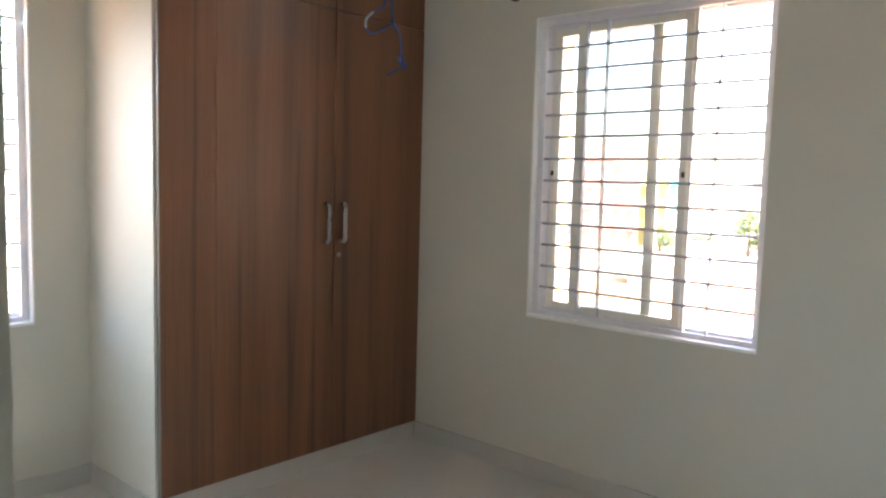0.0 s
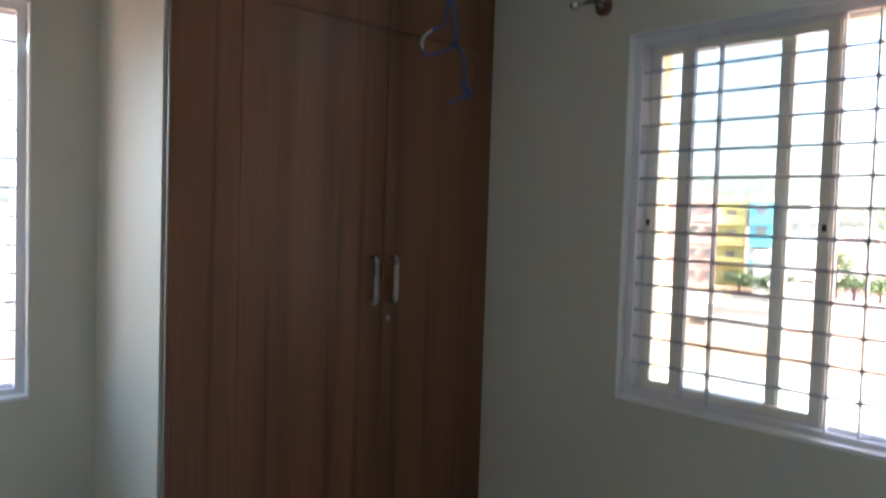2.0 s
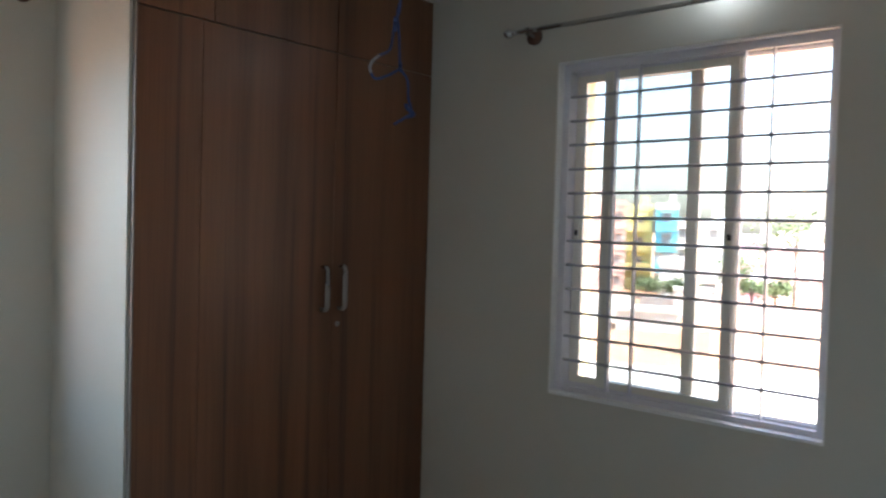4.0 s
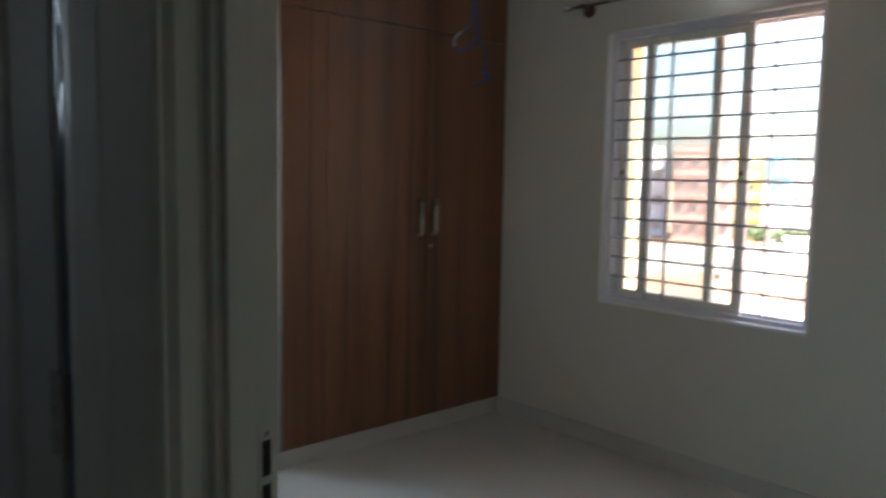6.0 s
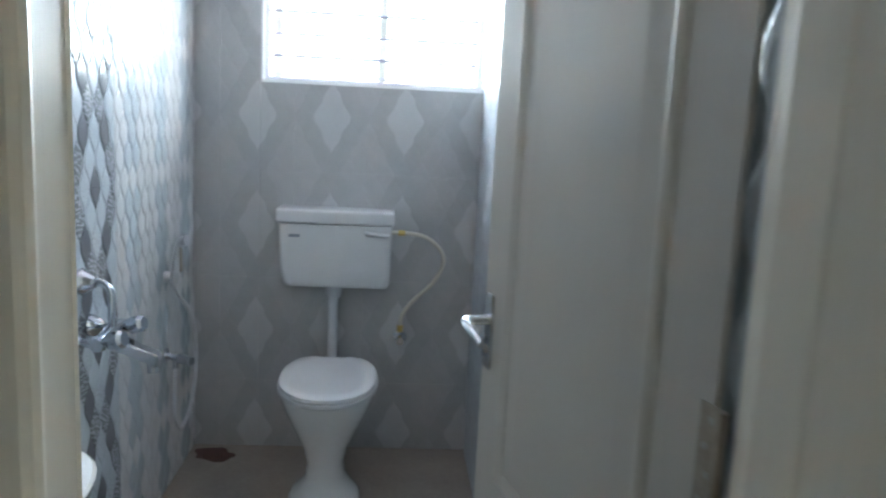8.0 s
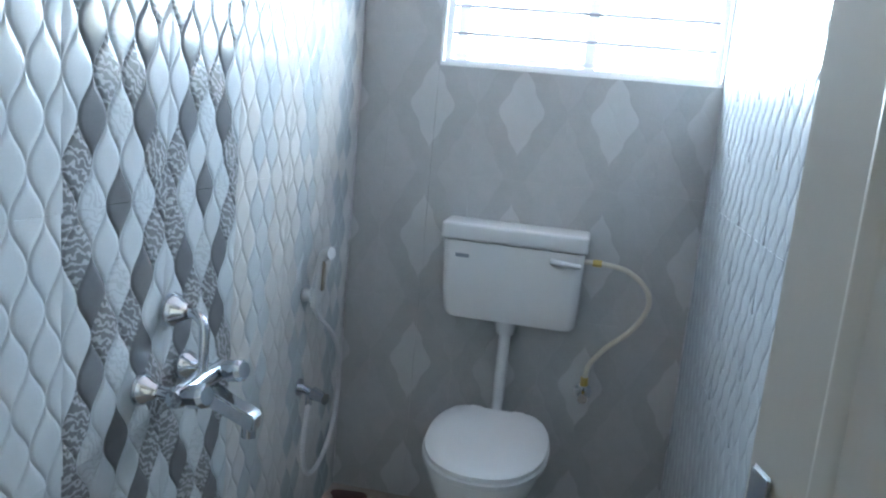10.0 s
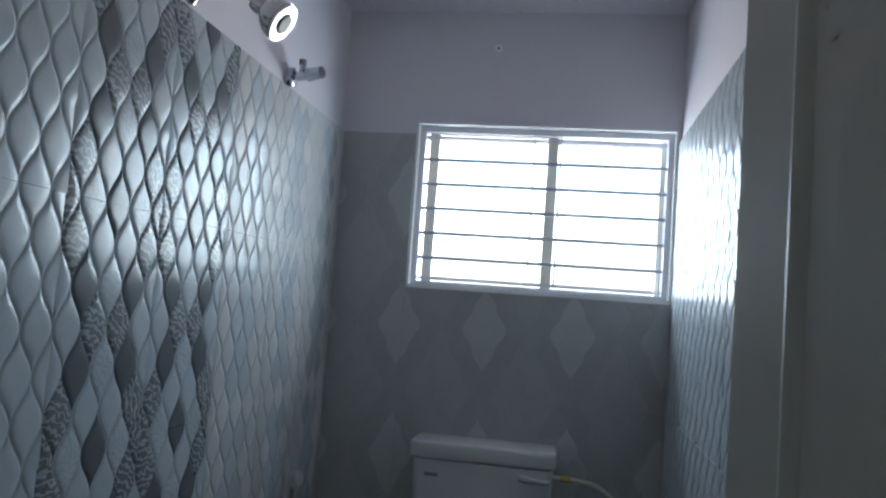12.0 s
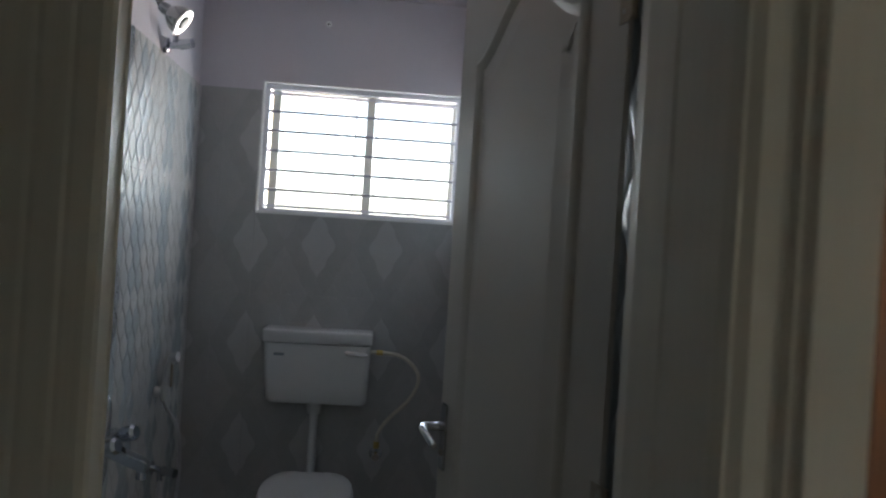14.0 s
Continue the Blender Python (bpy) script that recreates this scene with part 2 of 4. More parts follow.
def soft_box(x0, x1, y0, y1, z0, z1, r=0.004, seg=2):
    bm = bmesh.new()
    box(bm, x0, x1, y0, y1, z0, z1)
    bmesh.ops.bevel(bm, geom=bm.edges[:], offset=r, segments=seg, affect="EDGES", profile=0.5)
    return bm


def loft(bm, rings, caps=(True, True), closed=True):
    made = [[bm.verts.new(p) for p in r] for r in rings]
    n = len(made[0])
    for a, b in zip(made, made[1:]):
        for i in range(n if closed else n - 1):
            j = (i + 1) % n
            bm.faces.new((a[i], a[j], b[j], b[i]))
    if caps[0]:
        bm.faces.new(made[0][::-1])
    if caps[1]:
        bm.faces.new(made[-1])


def tube(bm, pts, r, seg=10, smooth_steps=0):
    """A round tube along points; r is one radius or one for each point."""
    pts = [Vector(p) for p in pts]
    rs = r if isinstance(r, (list, tuple)) else [r] * len(pts)
    if smooth_steps:
        fine, fr = [], []
        ext = [2 * pts[0] - pts[1]] + pts + [2 * pts[-1] - pts[-2]]
        for i in range(1, len(ext) - 2):
            p0, p1, p2, p3 = ext[i - 1:i + 3]
            for k in range(smooth_steps):
                u = k / smooth_steps
                fine.append(0.5 * ((2 * p1) + (p2 - p0) * u + (2 * p0 - 5 * p1 + 4 * p2 - p3) * u * u + (3 * p1 - p0 - 3 * p2 + p3) * u ** 3))
                fr.append(rs[i - 1] * (1 - u) + rs[i] * u)
        fine.append(pts[-1]), fr.append(rs[-1])
        pts, rs = fine, fr
    rings, side = [], None
    for i, p in enumerate(pts):
        d = (pts[min(i + 1, len(pts) - 1)] - pts[max(i - 1, 0)]).normalized()
        if side is None:
            side = d.orthogonal().normalized()
        side = (side - d * side.dot(d)).normalized()
        up = d.cross(side)
        rings.append([p + rs[i] * (math.cos(a) * side + math.sin(a) * up) for a in (2 * math.pi * k / seg for k in range(seg))])
    loft(bm, rings)


def oval(cx, cy, z, rx, ry, n=28, power=2.0, back=None):
    """A ring of n points: a superellipse, its -x side flattened at x = back."""
    out = []
    for k in range(n):
        a = 2 * math.pi * k / n
        c, s = math.cos(a), math.sin(a)
        x = cx + rx * math.copysign(abs(c) ** (2 / power), c)
        y = cy + ry * math.copysign(abs(s) ** (2 / power), s)
        out.append((max(x, back) if back is not None else x, y, z))
    return out


def part(name, bm, material, parent=None, label="", smooth=False, shadow=True):
    """Links a bmesh, in world coordinates, as one mesh object under a thing or a part."""
    bmesh.ops.recalc_face_normals(bm, faces=bm.faces[:])
    me = bpy.data.meshes.new(name)
    bm.to_mesh(me)
    bm.free()
    me.materials.append(M[material])
    if smooth:
        me.polygons.foreach_set("use_smooth", [True] * len(me.polygons))
        me.set_sharp_from_angle(angle=radians(40))
    ob = new(name, me)
    if parent is not None:
        ob.parent = parent
        ob.matrix_parent_inverse = Matrix.Translation(parent.location).inverted()
    if label:
        ob["label"] = label
    if not shadow:
        ob.visible_shadow = False
    return ob


def thing(name, at, label, category, group=""):
    ob = new(name)
    ob.location, ob.empty_display_size = at, 0.1
    return tagged(ob, label, category, group)


def structure(name, bm, material, label, smooth=False, shadow=True):
    return tagged(part(name, bm, material, None, "", smooth, shadow), label, name.split("_")[0], "", "structure")


def boxes(*rows):
    bm = bmesh.new()
    for r in rows:
        box(bm, *r)
    return bm


# ---- plan (metres) ----
NY = 3.546                     # bedroom window wall
WX = -2.996                    # bedroom recess wall
FX = -2.405                    # wardrobe front
SY = 0.835                     # bedroom south wall, room side
BX, BL, BR = -2.922, -0.512, 0.656   # bathroom tile faces: back, left, right
BZ, TOP = -0.024, 2.073        # bathroom floor, top of the tiles
EX, PX, PY = 1.45, 1.75, -1.3            # closing walls, unseen; the passage size tunes the bounced light
CZ, CB = 2.472, 2.52           # ceilings: bedroom, bathroom
W1 = (-1.716, -0.657, 0.750, 2.113)
W2 = (0.93, 1.862, 0.733, 2.113)
W3 = (-0.245, 0.655, 1.528, 2.118)


def holed(axis, a0, a1, b0, b1, z0, z1, holes):
    """One closed wall along axis from a0 to a1 with openings (u0, u1, z0, z1) through it."""
    us = sorted({a0, a1, *(h[0] for h in holes), *(h[1] for h in holes)})
    zs = sorted({z0, z1, *(h[2] for h in holes), *(h[3] for h in holes)})
    bm, verts = bmesh.new(), {}
    def v(u, b, z):
        k = (u, b, z)
        if k not in verts:
            verts[k] = bm.verts.new((u, b, z) if axis == "x" else (b, u, z))
        return verts[k]
    def solid(i, j):
        if not (0 <= i < len(us) - 1 and 0 <= j < len(zs) - 1):
            return False
        u, z = (us[i] + us[i + 1]) / 2, (zs[j] + zs[j + 1]) / 2
        return not any(h[0] < u < h[1] and h[2] < z < h[3] for h in holes)
    for i in range(len(us) - 1):
        for j in range(len(zs) - 1):
            if not solid(i, j):
                continue
            p, q, r, s = us[i], us[i + 1], zs[j], zs[j + 1]
            for b in (b0, b1):
                bm.faces.new((v(p, b, r), v(q, b, r), v(q, b, s), v(p, b, s)))
            for di, dj, c, d in ((-1, 0, (p, r), (p, s)), (1, 0, (q, r), (q, s)), (0, -1, (p, r), (q, r)), (0, 1, (p, s), (q, s))):
                if not solid(i + di, j + dj):
                    bm.faces.new((v(c[0], b0, c[1]), v(d[0], b0, d[1]), v(d[0], b1, d[1]), v(c[0], b1, c[1])))
    return bm


structure("wall_north", holed("x", -3.17, EX, NY, 3.70, -0.2, 2.75, [W1]), "cream", "cream painted bedroom wall with a barred window")
structure("wall_north_outside", holed("x", -3.25, EX + 0.15, 3.70, 3.87, -0.4, 2.9, [W1]), "yellow", "pale yellow painted outer face of the wall")
structure("wall_west", holed("y", SY, NY, -3.17, WX, -0.2, 2.75, [W2]), "cream", "cream painted recess wall with a barred window")
structure("wall_west_outside", holed("y", -0.7, 3.70, -3.25, -3.17, -0.4, 2.9, [W2, W3]), "yellow", "pale yellow painted outer face of the wall")
structure("wall_bath_back", holed("y", BL - 0.012, BR + 0.012, -3.17, BX - 0.012, -0.2, 2.75, [W3]), "bath_paint", "pale lilac painted bathroom wall above the tiles")
structure("wall_bath_left", boxes((-3.17, -0.45, -0.67, BL - 0.012, -0.2, 2.75)), "bath_paint", "pale lilac painted bathroom wall above the tiles")
structure("wall_bath_right", boxes((BX - 0.012, -0.45, BR + 0.012, BR + 0.035, -0.2, 2.75)), "bath_paint", "pale lilac painted bathroom wall above the tiles")
structure("wall_south", boxes((-3.17, -0.265, BR + 0.035, SY, -0.2, 2.75), (-0.265, 0.69, 0.70, SY, 2.07, 2.75), (0.69, PX, 0.70, SY, -0.2, 2.75)), "cream", "cream painted wall with the bedroom doorway")
structure("wall_bath_door", boxes((-0.45, -0.265, PY, -0.04, -0.2, 2.75), (-0.45, -0.265, -0.04, BR + 0.035, 2.05, 2.75)), "cream", "cream painted wall with the bathroom doorway")
# Unseen walls added behind the camera; the passage ones set how much light bounces back.
structure("wall_east", boxes((EX, EX + 0.15, SY, NY + 0.15, -0.2, 2.75), (PX, PX + 0.15, PY, SY, -0.2, 2.75)), "cream", "plain cream painted wall, unseen, closing bedroom and passage")
structure("wall_passage", boxes((-0.45, PX + 0.15, PY - 0.15, PY, -0.2, 2.75)), "cream", "plain cream painted wall, unseen, closing the passage")
structure("floor", boxes((WX, EX, SY, NY, -0.15, 0), (-0.265, PX, PY, SY, -0.15, 0)), "floor", "glossy ivory tiled floor")
structure("floor_bath", boxes((BX - 0.012, -0.45, BL - 0.012, BR + 0.012, -0.15, BZ)), "bath_floor", "brown-grey tiled bathroom floor")
structure("door_sill", boxes((-0.45, -0.265, -0.04, BR + 0.035, -0.15, -0.004)), "bath_floor", "brown-grey stone threshold of the bathroom")
structure("ceiling", boxes((WX, EX, SY, NY, CZ, 2.75)), "ceiling", "plain white bedroom ceiling")
structure("ceiling_bath", boxes((BX - 0.012, -0.45, BL - 0.012, BR + 0.012, CB, 2.75)), "bath_paint", "plain pale lilac bathroom ceiling")
structure("ceiling_passage", boxes((-0.265, PX, PY, 0.70, 2.6, 2.75)), "ceiling", "plain white passage ceiling")
# Unseen slab, added over walls and ceilings so that no daylight leaks in.
structure("roof_slab", boxes((-3.4, PX + 0.3, PY - 0.3, 3.95, 2.75, 2.92)), "yellow", "unseen flat slab that closes the rooms from above")

# the return wall beside the wardrobe, and the skirting
structure("wall_return", boxes((WX, FX - 0.022, 2.085, 2.135, 0, CZ)), "cream", "cream painted return wall beside the wardrobe")
SK = 0.087
structure("baseboard", boxes((FX - 0.008, EX, NY - 0.010, NY, 0, SK), (WX, WX + 0.010, SY, 2.085, 0, SK), (WX + 0.010, FX - 0.010, 2.075, 2.085, 0, SK),
                             (FX - 0.022, FX - 0.010, 2.085, NY - 0.010, 0, SK), (WX + 0.010, -0.24, SY, SY + 0.010, 0, SK)), "skirting", "low ivory tile skirting along the walls")


# ---- windows ----
def barred_window(name, lay, u0, u1, z0, z1, sashes, verticals, bars, label, fw=0.030, s=0.046, bar=0.0057, lap=0.0, rail=0.8, joints=True):
    """Window in an opening: enamelled frame, sliding sashes (u0, u1, depth, latch side) and an iron grill. lay maps (along, depth, up) to the world."""
    def b(bm, ua, ub, va, vb, za, zb):
        p, q = lay(ua, va, za), lay(ub, vb, zb)
        box(bm, p[0], q[0], p[1], q[1], p[2], q[2])
    base = lay((u0 + u1) / 2, 0.05, z0)
    w = tagged(new(name), label, "window", "", "structure")
    w.location = base
    bm = bmesh.new()
    e, d0 = 0.006, 0.004
    b(bm, u0, u0 + e, d0, 0.15, z0, z1), b(bm, u1 - e, u1, d0, 0.15, z0, z1)
    b(bm, u0 + e, u1 - e, d0, 0.15, z1 - e, z1), b(bm, u0 + e, u1 - e, d0 - 0.008, 0.15, z0, z0 + 0.012)
    part("window_reveal", bm, "reveal", w, "white painted plaster reveal")
    f0, f1 = 0.040, 0.125
    bm = bmesh.new()
    b(bm, u0 + e, u0 + e + fw, f0, f1, z0 + 0.012, z1 - e), b(bm, u1 - e - fw, u1 - e, f0, f1, z0 + 0.012, z1 - e)
    b(bm, u0 + e + fw, u1 - e - fw, f0, f1, z1 - e - fw, z1 - e), b(bm, u0 + e + fw, u1 - e - fw, f0, f1, z0 + 0.012, z0 + 0.012 + fw * 0.7)
    for k in (0.068, 0.100):
        b(bm, u0 + e + fw, u1 - e - fw, k, k + 0.003, z0 + 0.033, z0 + 0.044)
        b(bm, u0 + e + fw, u1 - e - fw, k, k + 0.003, z1 - 0.046, z1 - 0.035)
    part("window_frame", bm, "frame_grey", w, "lavender-grey enamelled frame")
    zb, zt = z0 + 0.034 - lap, z1 - 0.038 + lap
    for ua, ub, v, latch in sashes:
        bm = bmesh.new()
        for r in ((ua, ua + s, zb, zt), (ub - s, ub, zb, zt), (ua + s, ub - s, zb, zb + s * rail), (ua + s, ub - s, zt - s * rail, zt)):
            b(bm, r[0], r[1], v, v + 0.024, r[2], r[3])
            b(bm, r[0] + 0.010, r[1] - 0.010, v - 0.003, v, r[2] + 0.010, r[3] - 0.010)
        sash = part("sash", bm, "sash", w, "cream powder-coated sliding sash")
        bm = bmesh.new()
        b(bm, ua + s - 0.004, ub - s + 0.004, v + 0.010, v + 0.014, zb + s * rail - 0.004, zt - s * rail + 0.004)
        part("pane", bm, "glass", sash, "clear glass pane", shadow=False)
        if latch:
            uc = ua + s / 2 if latch < 0 else ub - s / 2
            bm = bmesh.new()
            zc = (z0 + z1) / 2 - 0.012
            b(bm, uc - 0.009, uc + 0.009, v - 0.008, v - 0.003, zc - 0.035, zc + 0.035)
            part("latch", bm, "sash", sash)
            bm = bmesh.new()
            b(bm, uc - 0.006, uc + 0.006, v - 0.014, v - 0.008, zc - 0.012, zc + 0.010)
            part("latch_knob", bm, "black", sash, "black latch slider")
    for uc, wd in verticals:
        bm = bmesh.new()
        b(bm, uc - wd / 2, uc + wd / 2, 0.043, 0.066, z0 + 0.02, z1 - 0.012)
        part("grill_upright", bm, "frame_grey", w)
        for zc in bars if joints else ():
            bm = bmesh.new()
            b(bm, uc - 0.007, uc + 0.007, 0.0415, 0.0425, zc - 0.0068, zc + 0.0068)
            b(bm, uc - 0.006, uc + 0.006, 0.0425, 0.062, zc - 0.0064, zc + 0.0064)
            part("grill_joint", bm, "bar", w)
    for zc in bars:
        bm = bmesh.new()
        tube(bm, [lay(u0 + 0.012, 0.0535, zc), lay(u1 - 0.012, 0.0535, zc)], bar, 8)
        part("grill_bar", bm, "bar", w, "", True)
    return w


barred_window("window_1", lambda u, v, z: (u, NY + v, z), *W1, [(-1.536, -0.990, 0.072, 1), (-1.684, -1.146, 0.102, -1)],
              [(-1.476, 0.009), (-1.375, 0.006), (-0.975, 0.006), (-0.877, 0.006)], [1.975 - 0.0986 * k for k in range(12)],
              "sliding window with cream sashes behind a grey iron grill")
barred_window("window_2", lambda u, v, z: (WX - v, u, z), *W2, [(0.966, 1.42, 0.102, -1), (1.09, 1.56, 0.072, 1)],
              [(1.10, 0.006), (1.20, 0.006)], [1.972 - 0.1003 * k for k in range(12)],
              "sliding window with cream sashes behind a grey iron grill")
barred_window("window_3", lambda u, v, z: (BX - 0.008 - v, u, z), *W3, [(-0.208, 0.255, 0.072, 0), (0.219, 0.647, 0.102, 0)],
              [(0.173, 0.005), (0.266, 0.005)], [1.993 - 0.0885 * k for k in range(5)],
              "small barred sliding window high above the toilet", 0.020, 0.036, 0.0062, 0.022, 0.4, False)


# ---- wardrobe ----
def wardrobe():
    w = thing("wardrobe", (-2.7, 2.8, SK), "tall built-in brown wood-grain laminate wardrobe, closed", "wardrobe")
    part("carcass", boxes((WX + 0.02, FX - 0.024, 2.137, NY - 0.004, SK + 0.002, CZ - 0.004)), "carcass", w)
    part("edge_strip", boxes((FX - 0.021, FX + 0.001, 2.094, 2.0995, SK, CZ - 0.003)), "edge", w, "thin grey edge strip")
    rows = [("door", 2.1005, 2.3400, SK + 0.003, 2.126), ("door", 2.3414, 2.9570, SK + 0.003, 2.126), ("door", 2.9605, NY - 0.005, SK + 0.003, 2.126),
            ("loft_door", 2.1005, 2.383, 2.1295, CZ - 0.006), ("loft_door", 2.3865, 2.9570, 2.1295, CZ - 0.006), ("loft_door", 2.9605, NY - 0.005, 2.1295, CZ - 0.006)]
    doors = [part(n, soft_box(FX - 0.020, FX, a, b, c, d, 0.0012, 1), "laminate", w) for n, a, b, c, d in rows]
    for door, y in ((doors[1], 2.905), (doors[2], 3.000)):
        bm = bmesh.new()
        zs = (1.064, 1.262)
        pts = [(FX - 0.002, y, zs[0] + 0.012), (FX + 0.020, y, zs[0] + 0.010), (FX + 0.031, y, zs[0] + 0.022), (FX + 0.033, y, 1.10), (FX + 0.033, y, 1.22),
               (FX + 0.031, y, zs[1] - 0.022), (FX + 0.020, y, zs[1] - 0.010), (FX - 0.002, y, zs[1] - 0.012)]
        tube(bm, pts, 0.0075, 10, 4)
        bmesh.ops.scale(bm, vec=(1, 1.6, 1), space=Matrix.Translation((0, -y, 0)), verts=bm.verts[:])
        part("handle", bm, "steel", door, "brushed steel bow handle", True)
    bm = bmesh.new()
    tube(bm, [(FX - 0.002, 2.989, 1.011), (FX + 0.004, 2.989, 1.011), (FX + 0.005, 2.989, 1.011)], [0.011, 0.011, 0.008], 16)
    part("lock", bm, "steel", doors[2], "round steel lock", True)
    part("keyhole", boxes((FX + 0.0045, FX + 0.0062, 2.9878, 2.9902, 1.006, 1.016)), "black", doors[2])


wardrobe()


# ---- curtain rods, lamp, cord ----
def curtain_rod(lay, ua, ub, out, z, label):
    base = lay((ua + ub) / 2, 0, z)
    r = thing("curtain_rod", base, label, "curtain rod", "curtain rods over the windows")
    bm = bmesh.new()
    tube(bm, [lay(ua, out, z), lay(ub, out, z)], 0.0095, 12)
    part("pole", bm, "steel", r, "steel pole", True)
    for u, s in ((ua, -1), (ub, 1)):
        bm = bmesh.new()
        prof = [(0.0, 0.011), (0.008, 0.013), (0.016, 0.011), (0.024, 0.017), (0.040, 0.021), (0.054, 0.016), (0.062, 0.004)]
        tube(bm, [lay(u + s * d, out, z) for d, _ in prof], [q for _, q in prof], 14)
        part("finial", bm, "chrome", r, "glassy ball finial", True)
        bm = bmesh.new()
        uc = u - s * 0.055
        tube(bm, [lay(uc, 0.0, z - 0.012), lay(uc, 0.010, z - 0.012), lay(uc, 0.016, z - 0.012)], [0.036, 0.036, 0.028], 20)
        b = part("bracket", bm, "brown_wood", r, "round brown wooden wall plate", True)
        bm = bmesh.new()
        tube(bm, [lay(uc, 0.012, z - 0.012), lay(uc, out, z - 0.012)], 0.007, 10)
        tube(bm, [lay(uc - 0.008, out, z), lay(uc + 0.008, out, z)], 0.015, 14)
        part("bracket_arm", bm, "steel", b, "steel arm", True)


curtain_rod(lambda u, v, z: (u, NY - v, z), -1.888, -0.457, 0.062, 2.246, "steel curtain rod on brown wooden plates above the window")
curtain_rod(lambda u, v, z: (WX + v, u, z), 0.99, 2.022, 0.062, 2.246, "steel curtain rod on brown wooden plates above the window")


def wall_lamp():
    x, z = -1.03, 2.335
    w = thing("wall_lamp", (x, NY, z), "lit bulb in a white wall holder above the rod", "wall lamp")
    bm = bmesh.new()
    tube(bm, [(x, NY, z), (x, NY - 0.012, z), (x, NY - 0.018, z), (x, NY - 0.045, z - 0.006)], [0.036, 0.036, 0.020, 0.019], 20)
    part("holder", bm, "plastic", w, "", True)
    bm = bmesh.new()
    prof = [(0.0, 0.013), (0.012, 0.020), (0.030, 0.028), (0.045, 0.027), (0.056, 0.018), (0.061, 0.004)]
    tube(bm, [(x, NY - 0.044 - d * 0.9, z - 0.006 - d * 0.3) for d, _ in prof], [r for _, r in prof], 18)
    part("bulb", bm, "bulb", w, "glowing white bulb", True)


wall_lamp()


def hanging_cord():
    x = -2.2
    c = thing("hanging_cord", (x, 3.12, CZ), "knotted blue cord hanging from the ceiling by the wardrobe", "cord")
    def line(name, pts, r, mat, label=""):
        bm = bmesh.new()
        tube(bm, [(x + dx, y, z) for dx, y, z in pts], r, 7, 5)
        part(name, bm, mat, c, label, True)
    line("strand", [(0, 3.125, CZ - 0.001), (0, 3.113, 2.39), (0.006, 3.10, 2.30), (0, 3.079, 2.241), (0, 3.056, 2.137), (0.01, 2.983, 2.094), (0.012, 2.937, 2.047),
                    (0.0, 2.975, 2.006), (-0.01, 3.056, 2.032), (0, 3.119, 2.07)], 0.0055, "rope")
    line("strand", [(0.012, 3.13, CZ - 0.001), (0.01, 3.12, 2.39), (-0.006, 3.10, 2.30), (0.006, 3.10, 2.199), (0, 3.112, 2.12), (0, 3.119, 2.07), (0.004, 3.158, 2.028), (0, 3.17, 1.958),
                    (0, 3.190, 1.904), (0.01, 3.14, 1.87), (0.012, 3.079, 1.838)], 0.0055, "rope")
    line("strand", [(0.01, 2.983, 2.096), (0.014, 2.946, 2.066), (0.014, 2.934, 2.043), (0.008, 2.945, 2.024)], 0.0062, "rope_white", "pale worn stretch of the cord")
    line("knot", [(0.008, 3.075, 2.265), (-0.008, 3.088, 2.25), (0.008, 3.072, 2.235), (-0.004, 3.085, 2.215)], 0.008, "rope")
    line("knot", [(0.008, 3.108, 2.09), (-0.008, 3.125, 2.075), (0.008, 3.11, 2.06)], 0.008, "rope")
    line("knot", [(0.008, 3.15, 1.925), (-0.006, 3.175, 1.912), (0.008, 3.195, 1.892), (-0.004, 3.17, 1.88)], 0.009, "rope")


hanging_cord()


# ---- door frames and the bathroom door ----
def prism(profile, z0, z1):
    """An upright prism over a plan outline."""
    bm = bmesh.new()
    loft(bm, [[(x, y, z0) for x, y in profile], [(x, y, z1) for x, y in profile]])
    return bm


def bathroom_frame():
    f = tagged(new("door_frame_1"), "cream enamelled bathroom door frame with beaded edges", "door frame", "", "structure")
    f.location = (-0.35, 0.32, 0)
    right = [(-0.440, 0.6500), (-0.440, 0.6905), (-0.266, 0.6905), (-0.247, 0.7015), (-0.247, 0.697), (-0.252, 0.6935), (-0.262, 0.6885), (-0.300, 0.6765), (-0.345, 0.6640), (-0.350, 0.6605), (-0.403, 0.6478), (-0.408, 0.6465), (-0.437, 0.6465)]
    part("jamb", prism(right, BZ, 2.04), "doorframe", f)
    left = [(-0.458, 0.0105), (-0.458, -0.062), (-0.247, -0.062), (-0.247, -0.010), (-0.2478, -0.004), (-0.247, 0.002), (-0.247, 0.026), (-0.2480, 0.031), (-0.2475, 0.036), (-0.248, 0.055), (-0.251, 0.063), (-0.258, 0.066), (-0.268, 0.063), (-0.285, 0.052), (-0.298, 0.0165), (-0.304, 0.0115), (-0.455, 0.0075)]
    part("jamb", prism(left, BZ, 2.04), "doorframe", f)
    part("head", soft_box(-0.458, -0.248, -0.062, 0.700, 2.041, 2.10, 0.004), "doorframe", f)


bathroom_frame()


